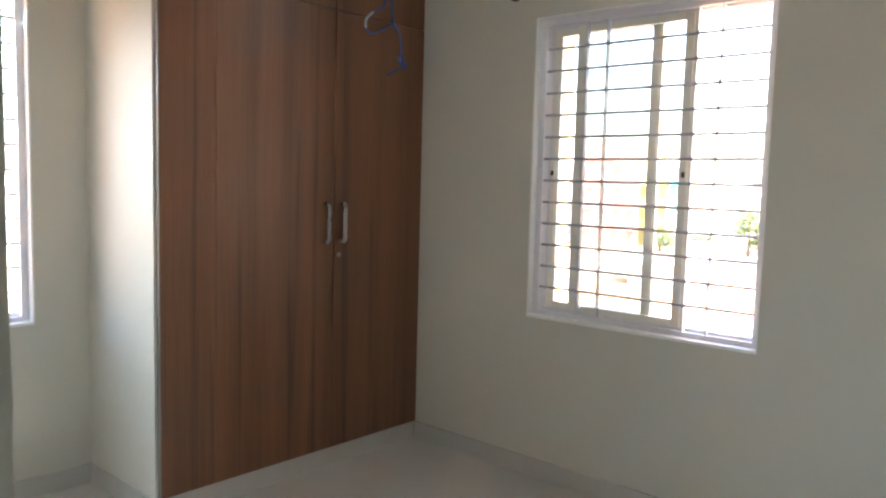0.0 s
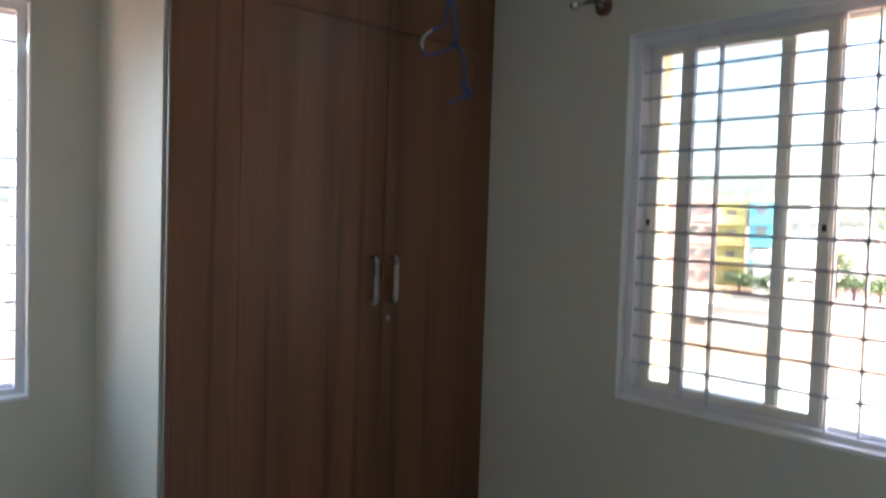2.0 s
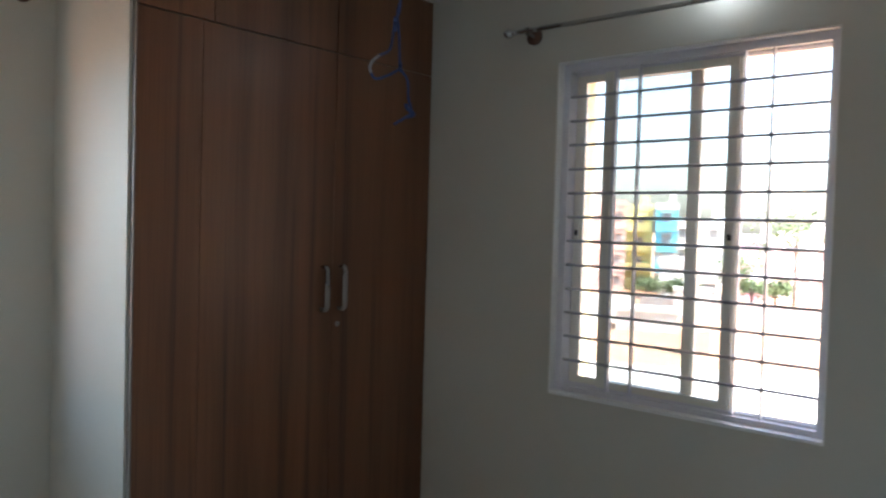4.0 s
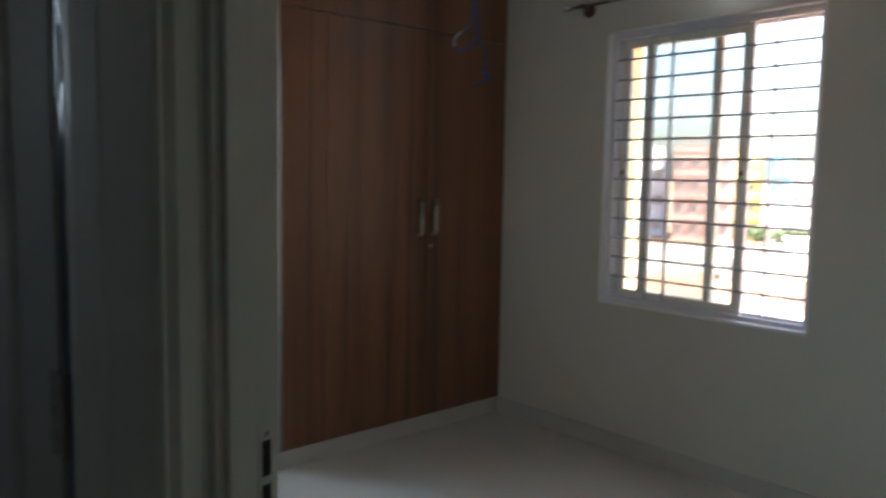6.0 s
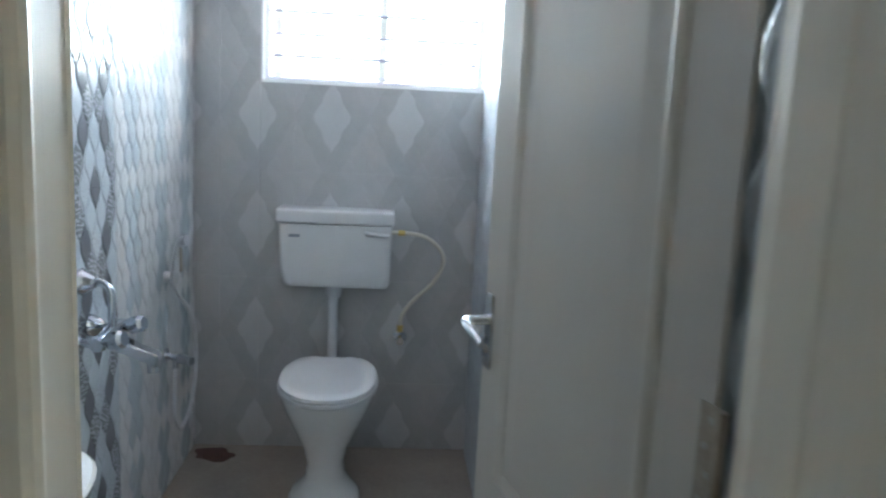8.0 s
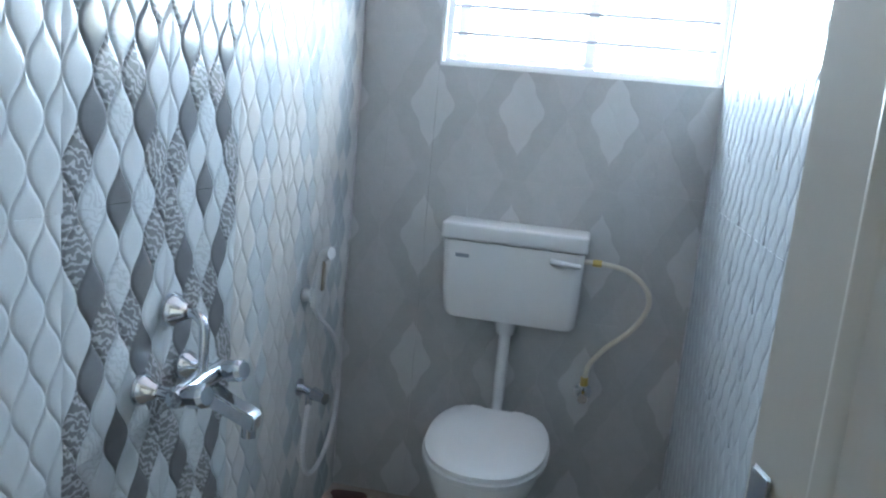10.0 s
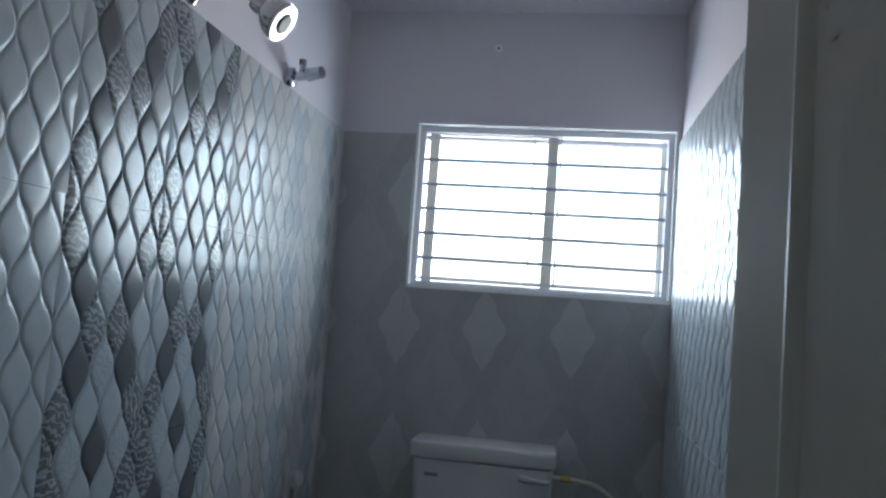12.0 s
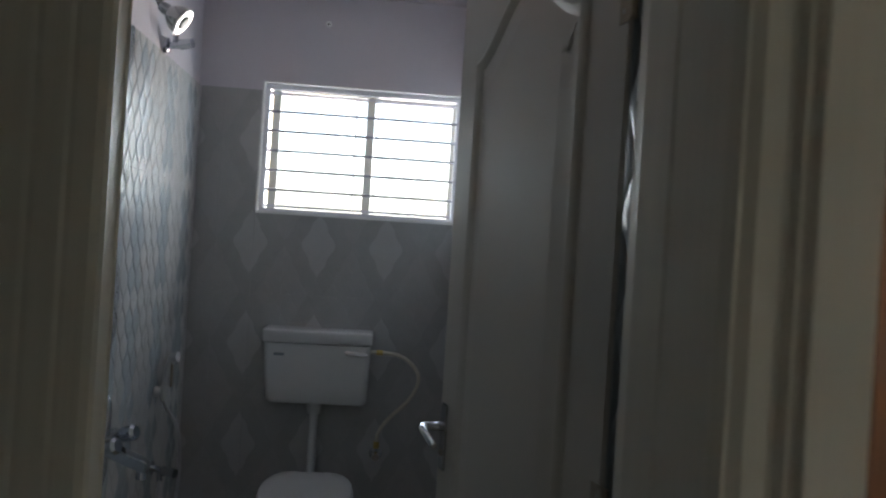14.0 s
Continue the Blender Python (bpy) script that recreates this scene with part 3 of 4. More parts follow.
def bedroom_frame():
    f = tagged(new("door_frame_2"), "cream enamelled bedroom door frame with a moulded edge", "door frame", "", "structure")
    f.location = (0.2, 0.8, 0)
    left = [(-0.2645, 0.702), (-0.2645, 0.834), (-0.218, 0.834), (-0.218, 0.768), (-0.221, 0.765), (-0.228, 0.763), (-0.231, 0.758), (-0.229, 0.754), (-0.234, 0.750), (-0.240, 0.748), (-0.243, 0.742), (-0.243, 0.716), (-0.252, 0.702)]
    jamb = part("jamb", prism(left, 0.001, 2.04), "doorframe", f)
    right = [(0.6895, 0.702), (0.6895, 0.834), (0.643, 0.834), (0.643, 0.768), (0.649, 0.766), (0.656, 0.757), (0.663, 0.748), (0.671, 0.738), (0.671, 0.716), (0.681, 0.702)]
    part("jamb", prism(right, 0.001, 2.04), "doorframe", f)
    part("head", soft_box(-0.2645, 0.6895, 0.704, 0.834, 2.041, 2.069, 0.004), "doorframe", f)
    # strike plate: painted-over steel with two open slots
    part("strike_plate", boxes((-0.2180, -0.2165, 0.806, 0.830, 0.925, 1.070)), "doorframe", jamb, "painted-over strike plate")
    for z0, z1 in ((1.003, 1.051), (0.944, 0.992)):
        part("strike_slot", boxes((-0.2168, -0.2158, 0.811, 0.823, z0, z1)), "dark_hole", jamb, "dark open slot")
    for z in (1.060, 0.934):
        bm = bmesh.new()
        tube(bm, [(-0.217, 0.817, z), (-0.2150, 0.817, z)], 0.0035, 8)
        part("screw", bm, "hinge", jamb)


bedroom_frame()


def bathroom_door():
    """The open leaf: local u runs from the hinge to the free edge, n out of the face that looks into the bathroom, z up."""
    hx, hy = -0.453, 0.646
    u_dir, n_dir = Vector((-0.972, -0.2348, 0)), Vector((0.2348, -0.972, 0))
    L0, L1, Z0, Z1, T = 0.019, 0.700, 0.0, 2.02, 0.030
    def at(u, n, z):
        p = Vector((hx, hy, 0)) + u_dir * u + n_dir * n
        return (p.x, p.y, z)
    d = tagged(new("door_1"), "off-white panelled bathroom door standing open", "door", "", "structure")
    d.location = at(0.35, 0, Z0)
    bm = bmesh.new()
    loft(bm, [[at(L0, 0, z), at(L1, 0, z), at(L1, -T, z), at(0.13, -T, z), at(L0, -0.007, z)] for z in (Z0, Z1)])
    bmesh.ops.bevel(bm, geom=bm.edges[:], offset=0.003, segments=2, affect="EDGES")
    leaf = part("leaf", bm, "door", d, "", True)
    # raised mouldings round the panels: an arched upper panel and a lower one
    def outline(u0, u1, z0, z1, arch):
        pts = [(u0, z0), (u1, z0), (u1, z1)]
        if arch:
            n = 14
            for k in range(1, n):
                s = k / n
                u = u1 + (u0 - u1) * s
                q = abs(2 * s - 1)
                rise = arch * (0.5 + 0.5 * math.cos(math.pi * q)) if q > 0.0 else arch
                pts.append((u, z1 + rise))
        pts.append((u0, z1))
        return pts
    def inset(pts, k):
        out, n = [], len(pts)
        for i in range(n):
            p, a, b = Vector(pts[i]), Vector(pts[i - 1]), Vector(pts[(i + 1) % n])
            e1, e2 = (p - a).normalized(), (b - p).normalized()
            n1, n2 = Vector((-e1.y, e1.x)), Vector((-e2.y, e2.x))
            m = (n1 + n2).normalized()
            out.append(tuple(p + m * (k / max(0.3, m.dot(n1)))))
        return out
    for nm, args in (("panel", (0.128, 0.590, 0.755, 1.800, 0.105)), ("panel", (0.128, 0.590, 0.170, 0.660, 0.0))):
        pts = outline(*args)
        steps = [(0.0, 0.0005), (0.006, 0.008), (0.014, 0.011), (0.022, 0.008), (0.030, 0.0012), (0.040, 0.0012), (0.075, 0.006), (0.080, 0.006)]
        bm = bmesh.new()
        rings = [[at(u, h, z) for u, z in inset(pts, k)] for k, h in steps]
        loft(bm, rings, (False, True))
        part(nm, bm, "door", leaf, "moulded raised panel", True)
    # lever handle
    bm = bmesh.new()
    loft(bm, [[at(u, 0.0005 + h, z) for u, z in ((0.646, 0.948), (0.684, 0.948), (0.684, 1.090), (0.646, 1.090))] for h in (0, 0.006)])
    bmesh.ops.bevel(bm, geom=bm.edges[:], offset=0.003, segments=2, affect="EDGES")
    plate = part("handle_plate", bm, "chrome", leaf, "chrome handle plate", True)
    bm = bmesh.new()
    tube(bm, [at(0.665, 0.004, 1.040), at(0.665, 0.030, 1.040), at(0.664, 0.046, 1.040), at(0.650, 0.054, 1.039), at(0.610, 0.056, 1.034), at(0.565, 0.055, 1.024)],
         [0.010, 0.009, 0.010, 0.010, 0.009, 0.007], 12, 4)
    part("lever", bm, "chrome", plate, "chrome lever", True)
    bm = bmesh.new()
    tube(bm, [at(0.665, 0.006, 0.985), at(0.665, 0.009, 0.985)], 0.008, 14)
    part("keyhole", bm, "hinge", plate)
    for zc in (1.056, 1.79, 0.25):
        bm = bmesh.new()
        loft(bm, [[at(u, h, z) for u, z in ((0.008, zc - 0.061), (0.042, zc - 0.061), (0.042, zc + 0.061), (0.008, zc + 0.061))] for h in (0.0, 0.0025)])
        hinge = part("hinge", bm, "hinge", leaf, "tarnished steel butt hinge")
        bm = bmesh.new()
        tube(bm, [at(0.004, 0.004, zc - 0.061), at(0.004, 0.004, zc + 0.061)], 0.006, 10)
        part("hinge_pin", bm, "hinge", hinge, "", True)
        for dz, u in ((-0.045, 0.030), (-0.015, 0.022), (0.015, 0.030), (0.045, 0.022)):
            bm = bmesh.new()
            tube(bm, [at(u, 0.002, zc + dz), at(u, 0.0034, zc + dz), at(u, 0.0038, zc + dz)], [0.0042, 0.0042, 0.0026], 10)
            part("screw", bm, "steel", hinge)


bathroom_door()


# ---- bathroom fittings ----
def cistern():
    c = thing("toilet_cistern", (BX, 0.075, 0.72), "white plastic flush cistern hung on the tiled wall", "cistern")
    xf, xb = -2.776, BX - 0.001
    bm = bmesh.new()
    rings = []
    for z, y0, y1, x in ((0.72, -0.122, 0.290, xf - 0.012), (0.735, -0.134, 0.301, xf - 0.004), (0.80, -0.142, 0.303, xf), (0.975, -0.152, 0.305, xf)):
        ring, r = [], 0.028
        for cx, cy, a0 in ((x - r, y1 - r, 0), (xb, y1, None), (xb, y0, None), (x - r, y0 + r, -90)):
            if a0 is None:
                ring.append((cx, cy, z))
            else:
                ring += [(cx + r * math.cos(radians(a0 + 90 * k / 6)), cy + r * math.sin(radians(a0 + 90 * k / 6)), z) for k in range(7)]
        rings.append(ring)
    loft(bm, rings)
    part("tank", bm, "plastic", c, "", True)
    part("lid", soft_box(xb, xf + 0.008, -0.160, 0.313, 0.977, 1.034, 0.012, 4), "plastic", c, "slightly wider lid", True)
    part("badge", boxes((xf, xf + 0.0012, -0.106, -0.062, 0.922, 0.934)), "print", c, "small grey badge")
    bm = bmesh.new()
    tube(bm, [(xf - 0.002, 0.205, 0.945), (xf + 0.010, 0.215, 0.945), (xf + 0.014, 0.25, 0.943), (xf + 0.012, 0.295, 0.940)], [0.010, 0.010, 0.008, 0.007], 10, 3)
    part("flush_lever", bm, "plastic", c, "white flush lever", True)
    bm = bmesh.new()
    tube(bm, [(-2.85, 0.074, 0.722), (-2.85, 0.074, 0.690), (-2.85, 0.074, 0.668)], [0.036, 0.034, 0.030], 18)
    part("collar", bm, "plastic", c, "", True)
    bm = bmesh.new()
    tube(bm, [(-2.85, 0.074, 0.675), (-2.85, 0.074, 0.47), (-2.84, 0.074, 0.40), (-2.80, 0.075, 0.355)], 0.0195, 14, 5)
    part("flush_pipe", bm, "plastic", c, "white flush pipe", True)


cistern()


def toilet():
    t = thing("toilet", (-2.5, 0.085, BZ), "white ceramic pedestal toilet with its lid closed", "toilet")
    cy = 0.087
    bm = bmesh.new()
    rows = [(BZ, -2.46, 0.165, 0.132), (BZ + 0.018, -2.46, 0.165, 0.132), (BZ + 0.032, -2.462, 0.155, 0.122), (0.035, -2.470, 0.138, 0.092), (0.075, -2.480, 0.125, 0.072),
            (0.135, -2.49, 0.128, 0.070), (0.20, -2.495, 0.155, 0.090), (0.27, -2.50, 0.195, 0.124), (0.34, -2.505, 0.232, 0.158), (0.385, -2.510, 0.248, 0.174), (0.400, -2.510, 0.250, 0.176)]
    loft(bm, [oval(x, cy, z, rx, ry, 36, 2.2, -2.80) for z, x, rx, ry in rows])
    part("bowl", bm, "ceramic", t, "", True)
    bm = bmesh.new()
    loft(bm, [oval(x, cy, z, rx, ry, 40, 2.25, -2.735) for z, x, rx, ry in ((0.4015, -2.530, 0.272, 0.180), (0.405, -2.530, 0.278, 0.186), (0.418, -2.530, 0.278, 0.186), (0.421, -2.530, 0.272, 0.181))])
    part("seat", bm, "plastic", t, "white plastic seat", True)
    bm = bmesh.new()
    loft(bm, [oval(x, cy, z, rx, ry, 40, 2.25, -2.735) for z, x, rx, ry in ((0.4225, -2.530, 0.268, 0.178), (0.426, -2.530, 0.274, 0.183), (0.436, -2.530, 0.272, 0.181), (0.442, -2.530, 0.258, 0.168), (0.445, -2.508, 0.20, 0.135), (0.446, -2.508, 0.10, 0.06))])
    part("seat_lid", bm, "plastic", t, "closed white plastic lid", True)
    bm = bmesh.new()
    box(bm, -2.80, -2.735, cy - 0.085, cy + 0.085, 0.385, 0.412)
    part("inlet_shelf", bm, "ceramic", t)
    for y in (cy - 0.07, cy + 0.07):
        bm = bmesh.new()
        tube(bm, [(-2.748, y - 0.018, 0.428), (-2.748, y + 0.018, 0.428)], 0.012, 10)
        part("seat_hinge", bm, "plastic", t, "", True)


toilet()


def supply_valve():
    v = thing("angle_valve", (BX, 0.354, 0.49), "chrome angle valve with an ivory hose to the cistern", "valve")
    bm = bmesh.new()
    tube(bm, [(BX + 0.004, 0.354, 0.486), (BX + 0.009, 0.354, 0.486), (BX + 0.014, 0.354, 0.486)], [0.030, 0.030, 0.016], 20)
    part("flange", bm, "chrome", v, "", True)
    bm = bmesh.new()
    tube(bm, [(BX + 0.010, 0.354, 0.486), (BX + 0.05, 0.354, 0.486), (BX + 0.056, 0.354, 0.486), (BX + 0.082, 0.354, 0.484)], [0.012, 0.012, 0.019, 0.017], 14)
    tube(bm, [(BX + 0.035, 0.354, 0.486), (BX + 0.035, 0.354, 0.52)], 0.010, 12)
    part("body", bm, "chrome", v, "", True)
    bm = bmesh.new()
    tube(bm, [(BX + 0.035, 0.354, 0.516), (BX + 0.035, 0.354, 0.545)], 0.013, 8)
    part("nut", bm, "brass", v, "brass hose nut")
    bm = bmesh.new()
    tube(bm, [(-2.80, 0.330, 0.952), (-2.80, 0.358, 0.952)], 0.012, 8)
    part("nut", bm, "brass", v, "brass hose nut")
    bm = bmesh.new()
    tube(bm, [(-2.80, 0.304, 0.952), (-2.80, 0.36, 0.952), (-2.805, 0.44, 0.938), (-2.82, 0.505, 0.885), (-2.84, 0.520, 0.820), (-2.86, 0.480, 0.735), (-2.878, 0.405, 0.655), (-2.887, 0.362, 0.590), (-2.887, 0.354, 0.540)], 0.0085, 10, 6)
    part("hose", bm, "hose", v, "ivory plastic hose", True)


supply_valve()


def health_faucet():
    h = thing("health_faucet", (-2.50, BL, 0.80), "white hand spray on its wall hook with a coiled hose", "hand spray")
    y = BL + 0.004
    bm = bmesh.new()
    tube(bm, [(-2.500, y, 0.800), (-2.500, y + 0.022, 0.800)], [0.022, 0.016], 14)
    tube(bm, [(-2.500, y + 0.034, 0.782), (-2.500, y + 0.038, 0.822)], 0.018, 14)
    part("hook", bm, "grey_plastic", h, "", True)
    bm = bmesh.new()
    tube(bm, [(-2.500, y + 0.034, 0.765), (-2.500, y + 0.037, 0.83), (-2.503, y + 0.044, 0.895), (-2.500, y + 0.060, 0.932), (-2.494, y + 0.080, 0.938)], [0.011, 0.012, 0.013, 0.018, 0.020], 12, 4)
    part("spray_head", bm, "grey_plastic", h, "white spray head", True)
    part("trigger", soft_box(-2.512, -2.489, y + 0.054, y + 0.061, 0.82, 0.915, 0.003), "hinge", h, "dark grey trigger", True)
    bm = bmesh.new()
    tube(bm, [(-2.500, y, 0.505), (-2.500, y + 0.006, 0.505), (-2.499, y + 0.012, 0.505)], [0.028, 0.028, 0.014], 18)
    tube(bm, [(-2.499, y + 0.008, 0.505), (-2.480, y + 0.050, 0.503), (-2.476, y + 0.058, 0.503), (-2.453, y + 0.105, 0.500)], [0.013, 0.013, 0.020, 0.017], 14)
    tube(bm, [(-2.484, y + 0.040, 0.503), (-2.480, y + 0.042, 0.46)], 0.010, 12)
    part("stop_valve", bm, "tap_chrome", h, "chrome stop valve", True)
    bm = bmesh.new()
    tube(bm, [(-2.500, y + 0.034, 0.768), (-2.545, y + 0.038, 0.72), (-2.64, y + 0.045, 0.652), (-2.715, y + 0.047, 0.57), (-2.748, y + 0.047, 0.44), (-2.72, y + 0.047, 0.32), (-2.635, y + 0.047, 0.232), (-2.52, y + 0.047, 0.215), (-2.452, y + 0.047, 0.29), (-2.450, y + 0.046, 0.39), (-2.478, y + 0.043, 0.465)], 0.0075, 8, 7)
    part("hose", bm, "grey_plastic", h, "white flexible hose", True)


health_faucet()


def wall_mixer():
    m = thing("wall_mixer", (-1.77, BL, 0.80), "chrome wall-mounted bath mixer with a bent riser pipe", "tap")
    y = BL + 0.004
    def dome(x, z, r=0.033):
        bm = bmesh.new()
        prof = [(0, 1.0), (0.006, 0.99), (0.018, 0.85), (0.030, 0.58), (0.040, 0.45)]
        tube(bm, [(x, y + d, z) for d, _ in prof], [r * k for _, k in prof], 20)
        return bm
    for x, z in ((-1.655, 0.803), (-1.812, 0.803)):
        part("flange", dome(x, z), "tap_chrome", m, "", True)
        bm = bmesh.new()
        tube(bm, [(x, y + 0.030, z), (x, y + 0.085, z)], 0.0125, 12)
        part("inlet", bm, "tap_chrome", m, "", True)
    bm = bmesh.new()
    tube(bm, [(-1.630, y + 0.085, 0.803), (-1.645, y + 0.085, 0.803), (-1.665, y + 0.085, 0.803), (-1.734, y + 0.085, 0.803), (-1.802, y + 0.085, 0.803), (-1.822, y + 0.085, 0.803), (-1.837, y + 0.085, 0.803)], [0.017, 0.022, 0.021, 0.026, 0.021, 0.022, 0.017], 18)
    part("body", bm, "tap_chrome", m, "", True)
    for x in (-1.648, -1.800):
        bm = bmesh.new()
        tube(bm, [(x, y + 0.088, 0.806), (x + 0.008, y + 0.110, 0.812), (x + 0.010, y + 0.118, 0.814), (x + 0.022, y + 0.150, 0.824), (x + 0.024, y + 0.158, 0.826)], [0.014, 0.014, 0.023, 0.024, 0.018], 10)
        part("knob", bm, "tap_chrome", m, "fluted chrome knob")
    bm = bmesh.new()
    rows = [(0.080, 0.788, 0.026, 0.020), (0.115, 0.771, 0.023, 0.018), (0.15, 0.755, 0.021, 0.017), (0.185, 0.742, 0.021, 0.018), (0.204, 0.732, 0.020, 0.018)]
    loft(bm, [[(-1.745 + sx * w, y + d + (0.004 if sz > 0 else 0), z + sz * hgt) for sx, sz in ((-1, -1), (1, -1), (1, 1), (-1, 1))] for d, z, w, hgt in rows])
    bmesh.ops.bevel(bm, geom=bm.edges[:], offset=0.004, segments=2, affect="EDGES")
    sp = part("spout", bm, "tap_chrome", m, "", True)
    bm = bmesh.new()
    tube(bm, [(-1.745, y + 0.188, 0.730), (-1.745, y + 0.188, 0.700)], 0.016, 14)
    part("spout_nozzle", bm, "tap_chrome", sp, "", True)
    part("flange", dome(-1.756, 0.938, 0.036), "tap_chrome", m, "", True)
    bm = bmesh.new()
    tube(bm, [(-1.756, y + 0.030, 0.938), (-1.752, y + 0.060, 0.936), (-1.743, y + 0.082, 0.918), (-1.738, y + 0.086, 0.885), (-1.737, y + 0.086, 0.812)], 0.0105, 12, 5)
    part("riser", bm, "tap_chrome", m, "bent chrome riser", True)


wall_mixer()


def shower():
    s = thing("shower_head", (-1.765, BL, 2.10), "chrome shower head on a bent arm from the wall", "shower head")
    y = BL + 0.002
    bm = bmesh.new()
    tube(bm, [(-1.765, y, 2.102), (-1.765, y + 0.006, 2.102), (-1.763, y + 0.020, 2.102)], [0.028, 0.028, 0.013], 18)
    part("flange", bm, "chrome", s, "", True)
    bm = bmesh.new()
    tube(bm, [(-1.765, y + 0.01, 2.102), (-1.74, y + 0.085, 2.104), (-1.717, y + 0.137, 2.098), (-1.702, y + 0.164, 2.078), (-1.692, y + 0.182, 2.049)], 0.0105, 12, 5)
    part("arm", bm, "steel", s, "", True)
    a, b = Vector((-1.692, y + 0.178, 2.052)), Vector((-1.694, y + 0.261, 1.996))
    d = (b - a).normalized()
    prof = [(0.0, 0.014), (0.012, 0.017), (0.026, 0.017), (0.036, 0.026), (0.055, 0.038), (0.072, 0.041)]
    bm = bmesh.new()
    tube(bm, [a + d * k for k, _ in prof], [r for _, r in prof], 22)
    head = part("head", bm, "chrome", s, "", True)
    bm = bmesh.new()
    tube(bm, [a + d * 0.0725, a + d * 0.077, a + d * 0.079, a + d * 0.0795, a + d * 0.078], [0.0395, 0.0398, 0.0385, 0.027, 0.0255], 28)
    part("face_ring", bm, "ring_chrome", head, "bright chrome ring of the shower face", True)
    bm = bmesh.new()
    tube(bm, [a + d * 0.0782, a + d * 0.083], [0.0235, 0.019], 20)
    part("nozzle_plate", bm, "black", head, "dark nozzle plate", True)


shower()


def high_tap():
    t = thing("angle_valve", (-2.37, BL, 2.10), "chrome angle valve high on the wall beside the shower", "valve")
    y = BL + 0.002
    bm = bmesh.new()
    tube(bm, [(-2.376, y - 0.01, 2.104), (-2.376, y + 0.006, 2.104), (-2.376, y + 0.012, 2.104)], [0.028, 0.028, 0.014], 18)
    part("flange", bm, "tap_chrome", t, "", True)
    bm = bmesh.new()
    tube(bm, [(-2.376, y + 0.008, 2.104), (-2.370, y + 0.045, 2.108), (-2.368, y + 0.052, 2.109), (-2.352, y + 0.098, 2.114)], [0.013, 0.013, 0.020, 0.017], 14)
    tube(bm, [(-2.374, y + 0.03, 2.105), (-2.374, y + 0.03, 2.145)], 0.009, 12)
    part("body", bm, "tap_chrome", t, "", True)
    bm = bmesh.new()
    tube(bm, [(-2.374, y + 0.03, 2.14), (-2.374, y + 0.03, 2.155)], 0.011, 10)
    part("plug", bm, "hinge", t, "tarnished plug")


high_tap()


def washbasin():
    w = thing("washbasin", (-0.86, BL, 0.60), "white ceramic washbasin on the tiled wall by the door", "washbasin")
    cx, cy = -0.86, -0.335
    bm = bmesh.new()
    def ring(z, rx, ry, dy=0.0):
        pts = []
        for k in range(36):
            a = 2 * math.pi * k / 36
            c, s = math.cos(a), math.sin(a)
            x = cx + rx * math.copysign(abs(c) ** 0.8, c)
            yv = cy + dy + ry * math.copysign(abs(s) ** 0.8, s)
            pts.append((x, max(yv, BL + 0.006), z))
        return pts
    loft(bm, [ring(0.60, 0.07, 0.07, -0.04), ring(0.64, 0.14, 0.10, -0.03), ring(0.71, 0.20, 0.145, -0.01), ring(0.765, 0.228, 0.168), ring(0.782, 0.232, 0.172), ring(0.788, 0.226, 0.166),
              ring(0.784, 0.205, 0.145), ring(0.75, 0.185, 0.128), ring(0.70, 0.145, 0.10), ring(0.665, 0.06, 0.05)])
    part("bowl", bm, "ceramic", w, "", True)
    bm = bmesh.new()
    tube(bm, [(cx, cy - 0.03, 0.61), (cx, cy - 0.03, 0.45), (cx, cy - 0.08, 0.40), (cx, BL + 0.004, 0.40)], 0.018, 12, 4)
    part("waste_pipe", bm, "plastic", w, "", True)


washbasin()


def floor_drain():
    d = thing("floor_drain", (-2.82, -0.41, BZ), "rust-stained floor drain in the corner behind the toilet", "drain")
    bm = bmesh.new()
    tube(bm, [(-2.82, -0.41, BZ + 0.0005), (-2.82, -0.41, BZ + 0.005), (-2.82, -0.41, BZ + 0.007)], [0.046, 0.046, 0.040], 20)
    part("grate", bm, "stain", d)
    bm = bmesh.new()
    ring = []
    for k in range(26):
        a = 2 * math.pi * k / 26
        r = 0.085 + 0.016 * math.sin(2 * a + 0.6) + 0.010 * math.sin(5 * a)
        ring.append((-2.82 + r * 0.72 * math.cos(a), -0.405 + r * math.sin(a) * 1.05, BZ))
    loft(bm, [ring, [(x, y, BZ + 0.0012) for x, y, _ in ring]])
    part("stain", bm, "stain", d, "rusty dirt round the drain")


floor_drain()


def wall_plug():
    n = thing("wall_plug", (BX - 0.012, 0.026, 2.39), "round pale filler patch with a dark screw hole", "wall plug")
    bm = bmesh.new()
    tube(bm, [(BX - 0.013, 0.026, 2.391), (BX - 0.0105, 0.026, 2.391), (BX - 0.0095, 0.026, 2.391)], [0.015, 0.0145, 0.012], 18)
    part("filler", bm, "reveal", n, "", True)
    bm = bmesh.new()
    tube(bm, [(BX - 0.0100, 0.026, 2.391), (BX - 0.0085, 0.026, 2.391)], 0.004, 10)
    part("screw_hole", bm, "dark_hole", n, "small dark hole")


wall_plug()


# ---- outside ----
GZ = -7.0
structure("ground", boxes((-2500, 2500, -2500, 2500, GZ - 1, GZ)), "soil", "bare reddish earth reaching the horizon")
OUTLOOK = Vector((0.2, 0.6, 0))


def far(yaw, dist, side=0.0):
    """A plan point dist metres from the window in the direction yaw (degrees from +y towards -x)."""
    a = radians(yaw)
    return OUTLOOK + Vector((-math.sin(a), math.cos(a), 0)) * dist + Vector((math.cos(a), math.sin(a), 0)) * side


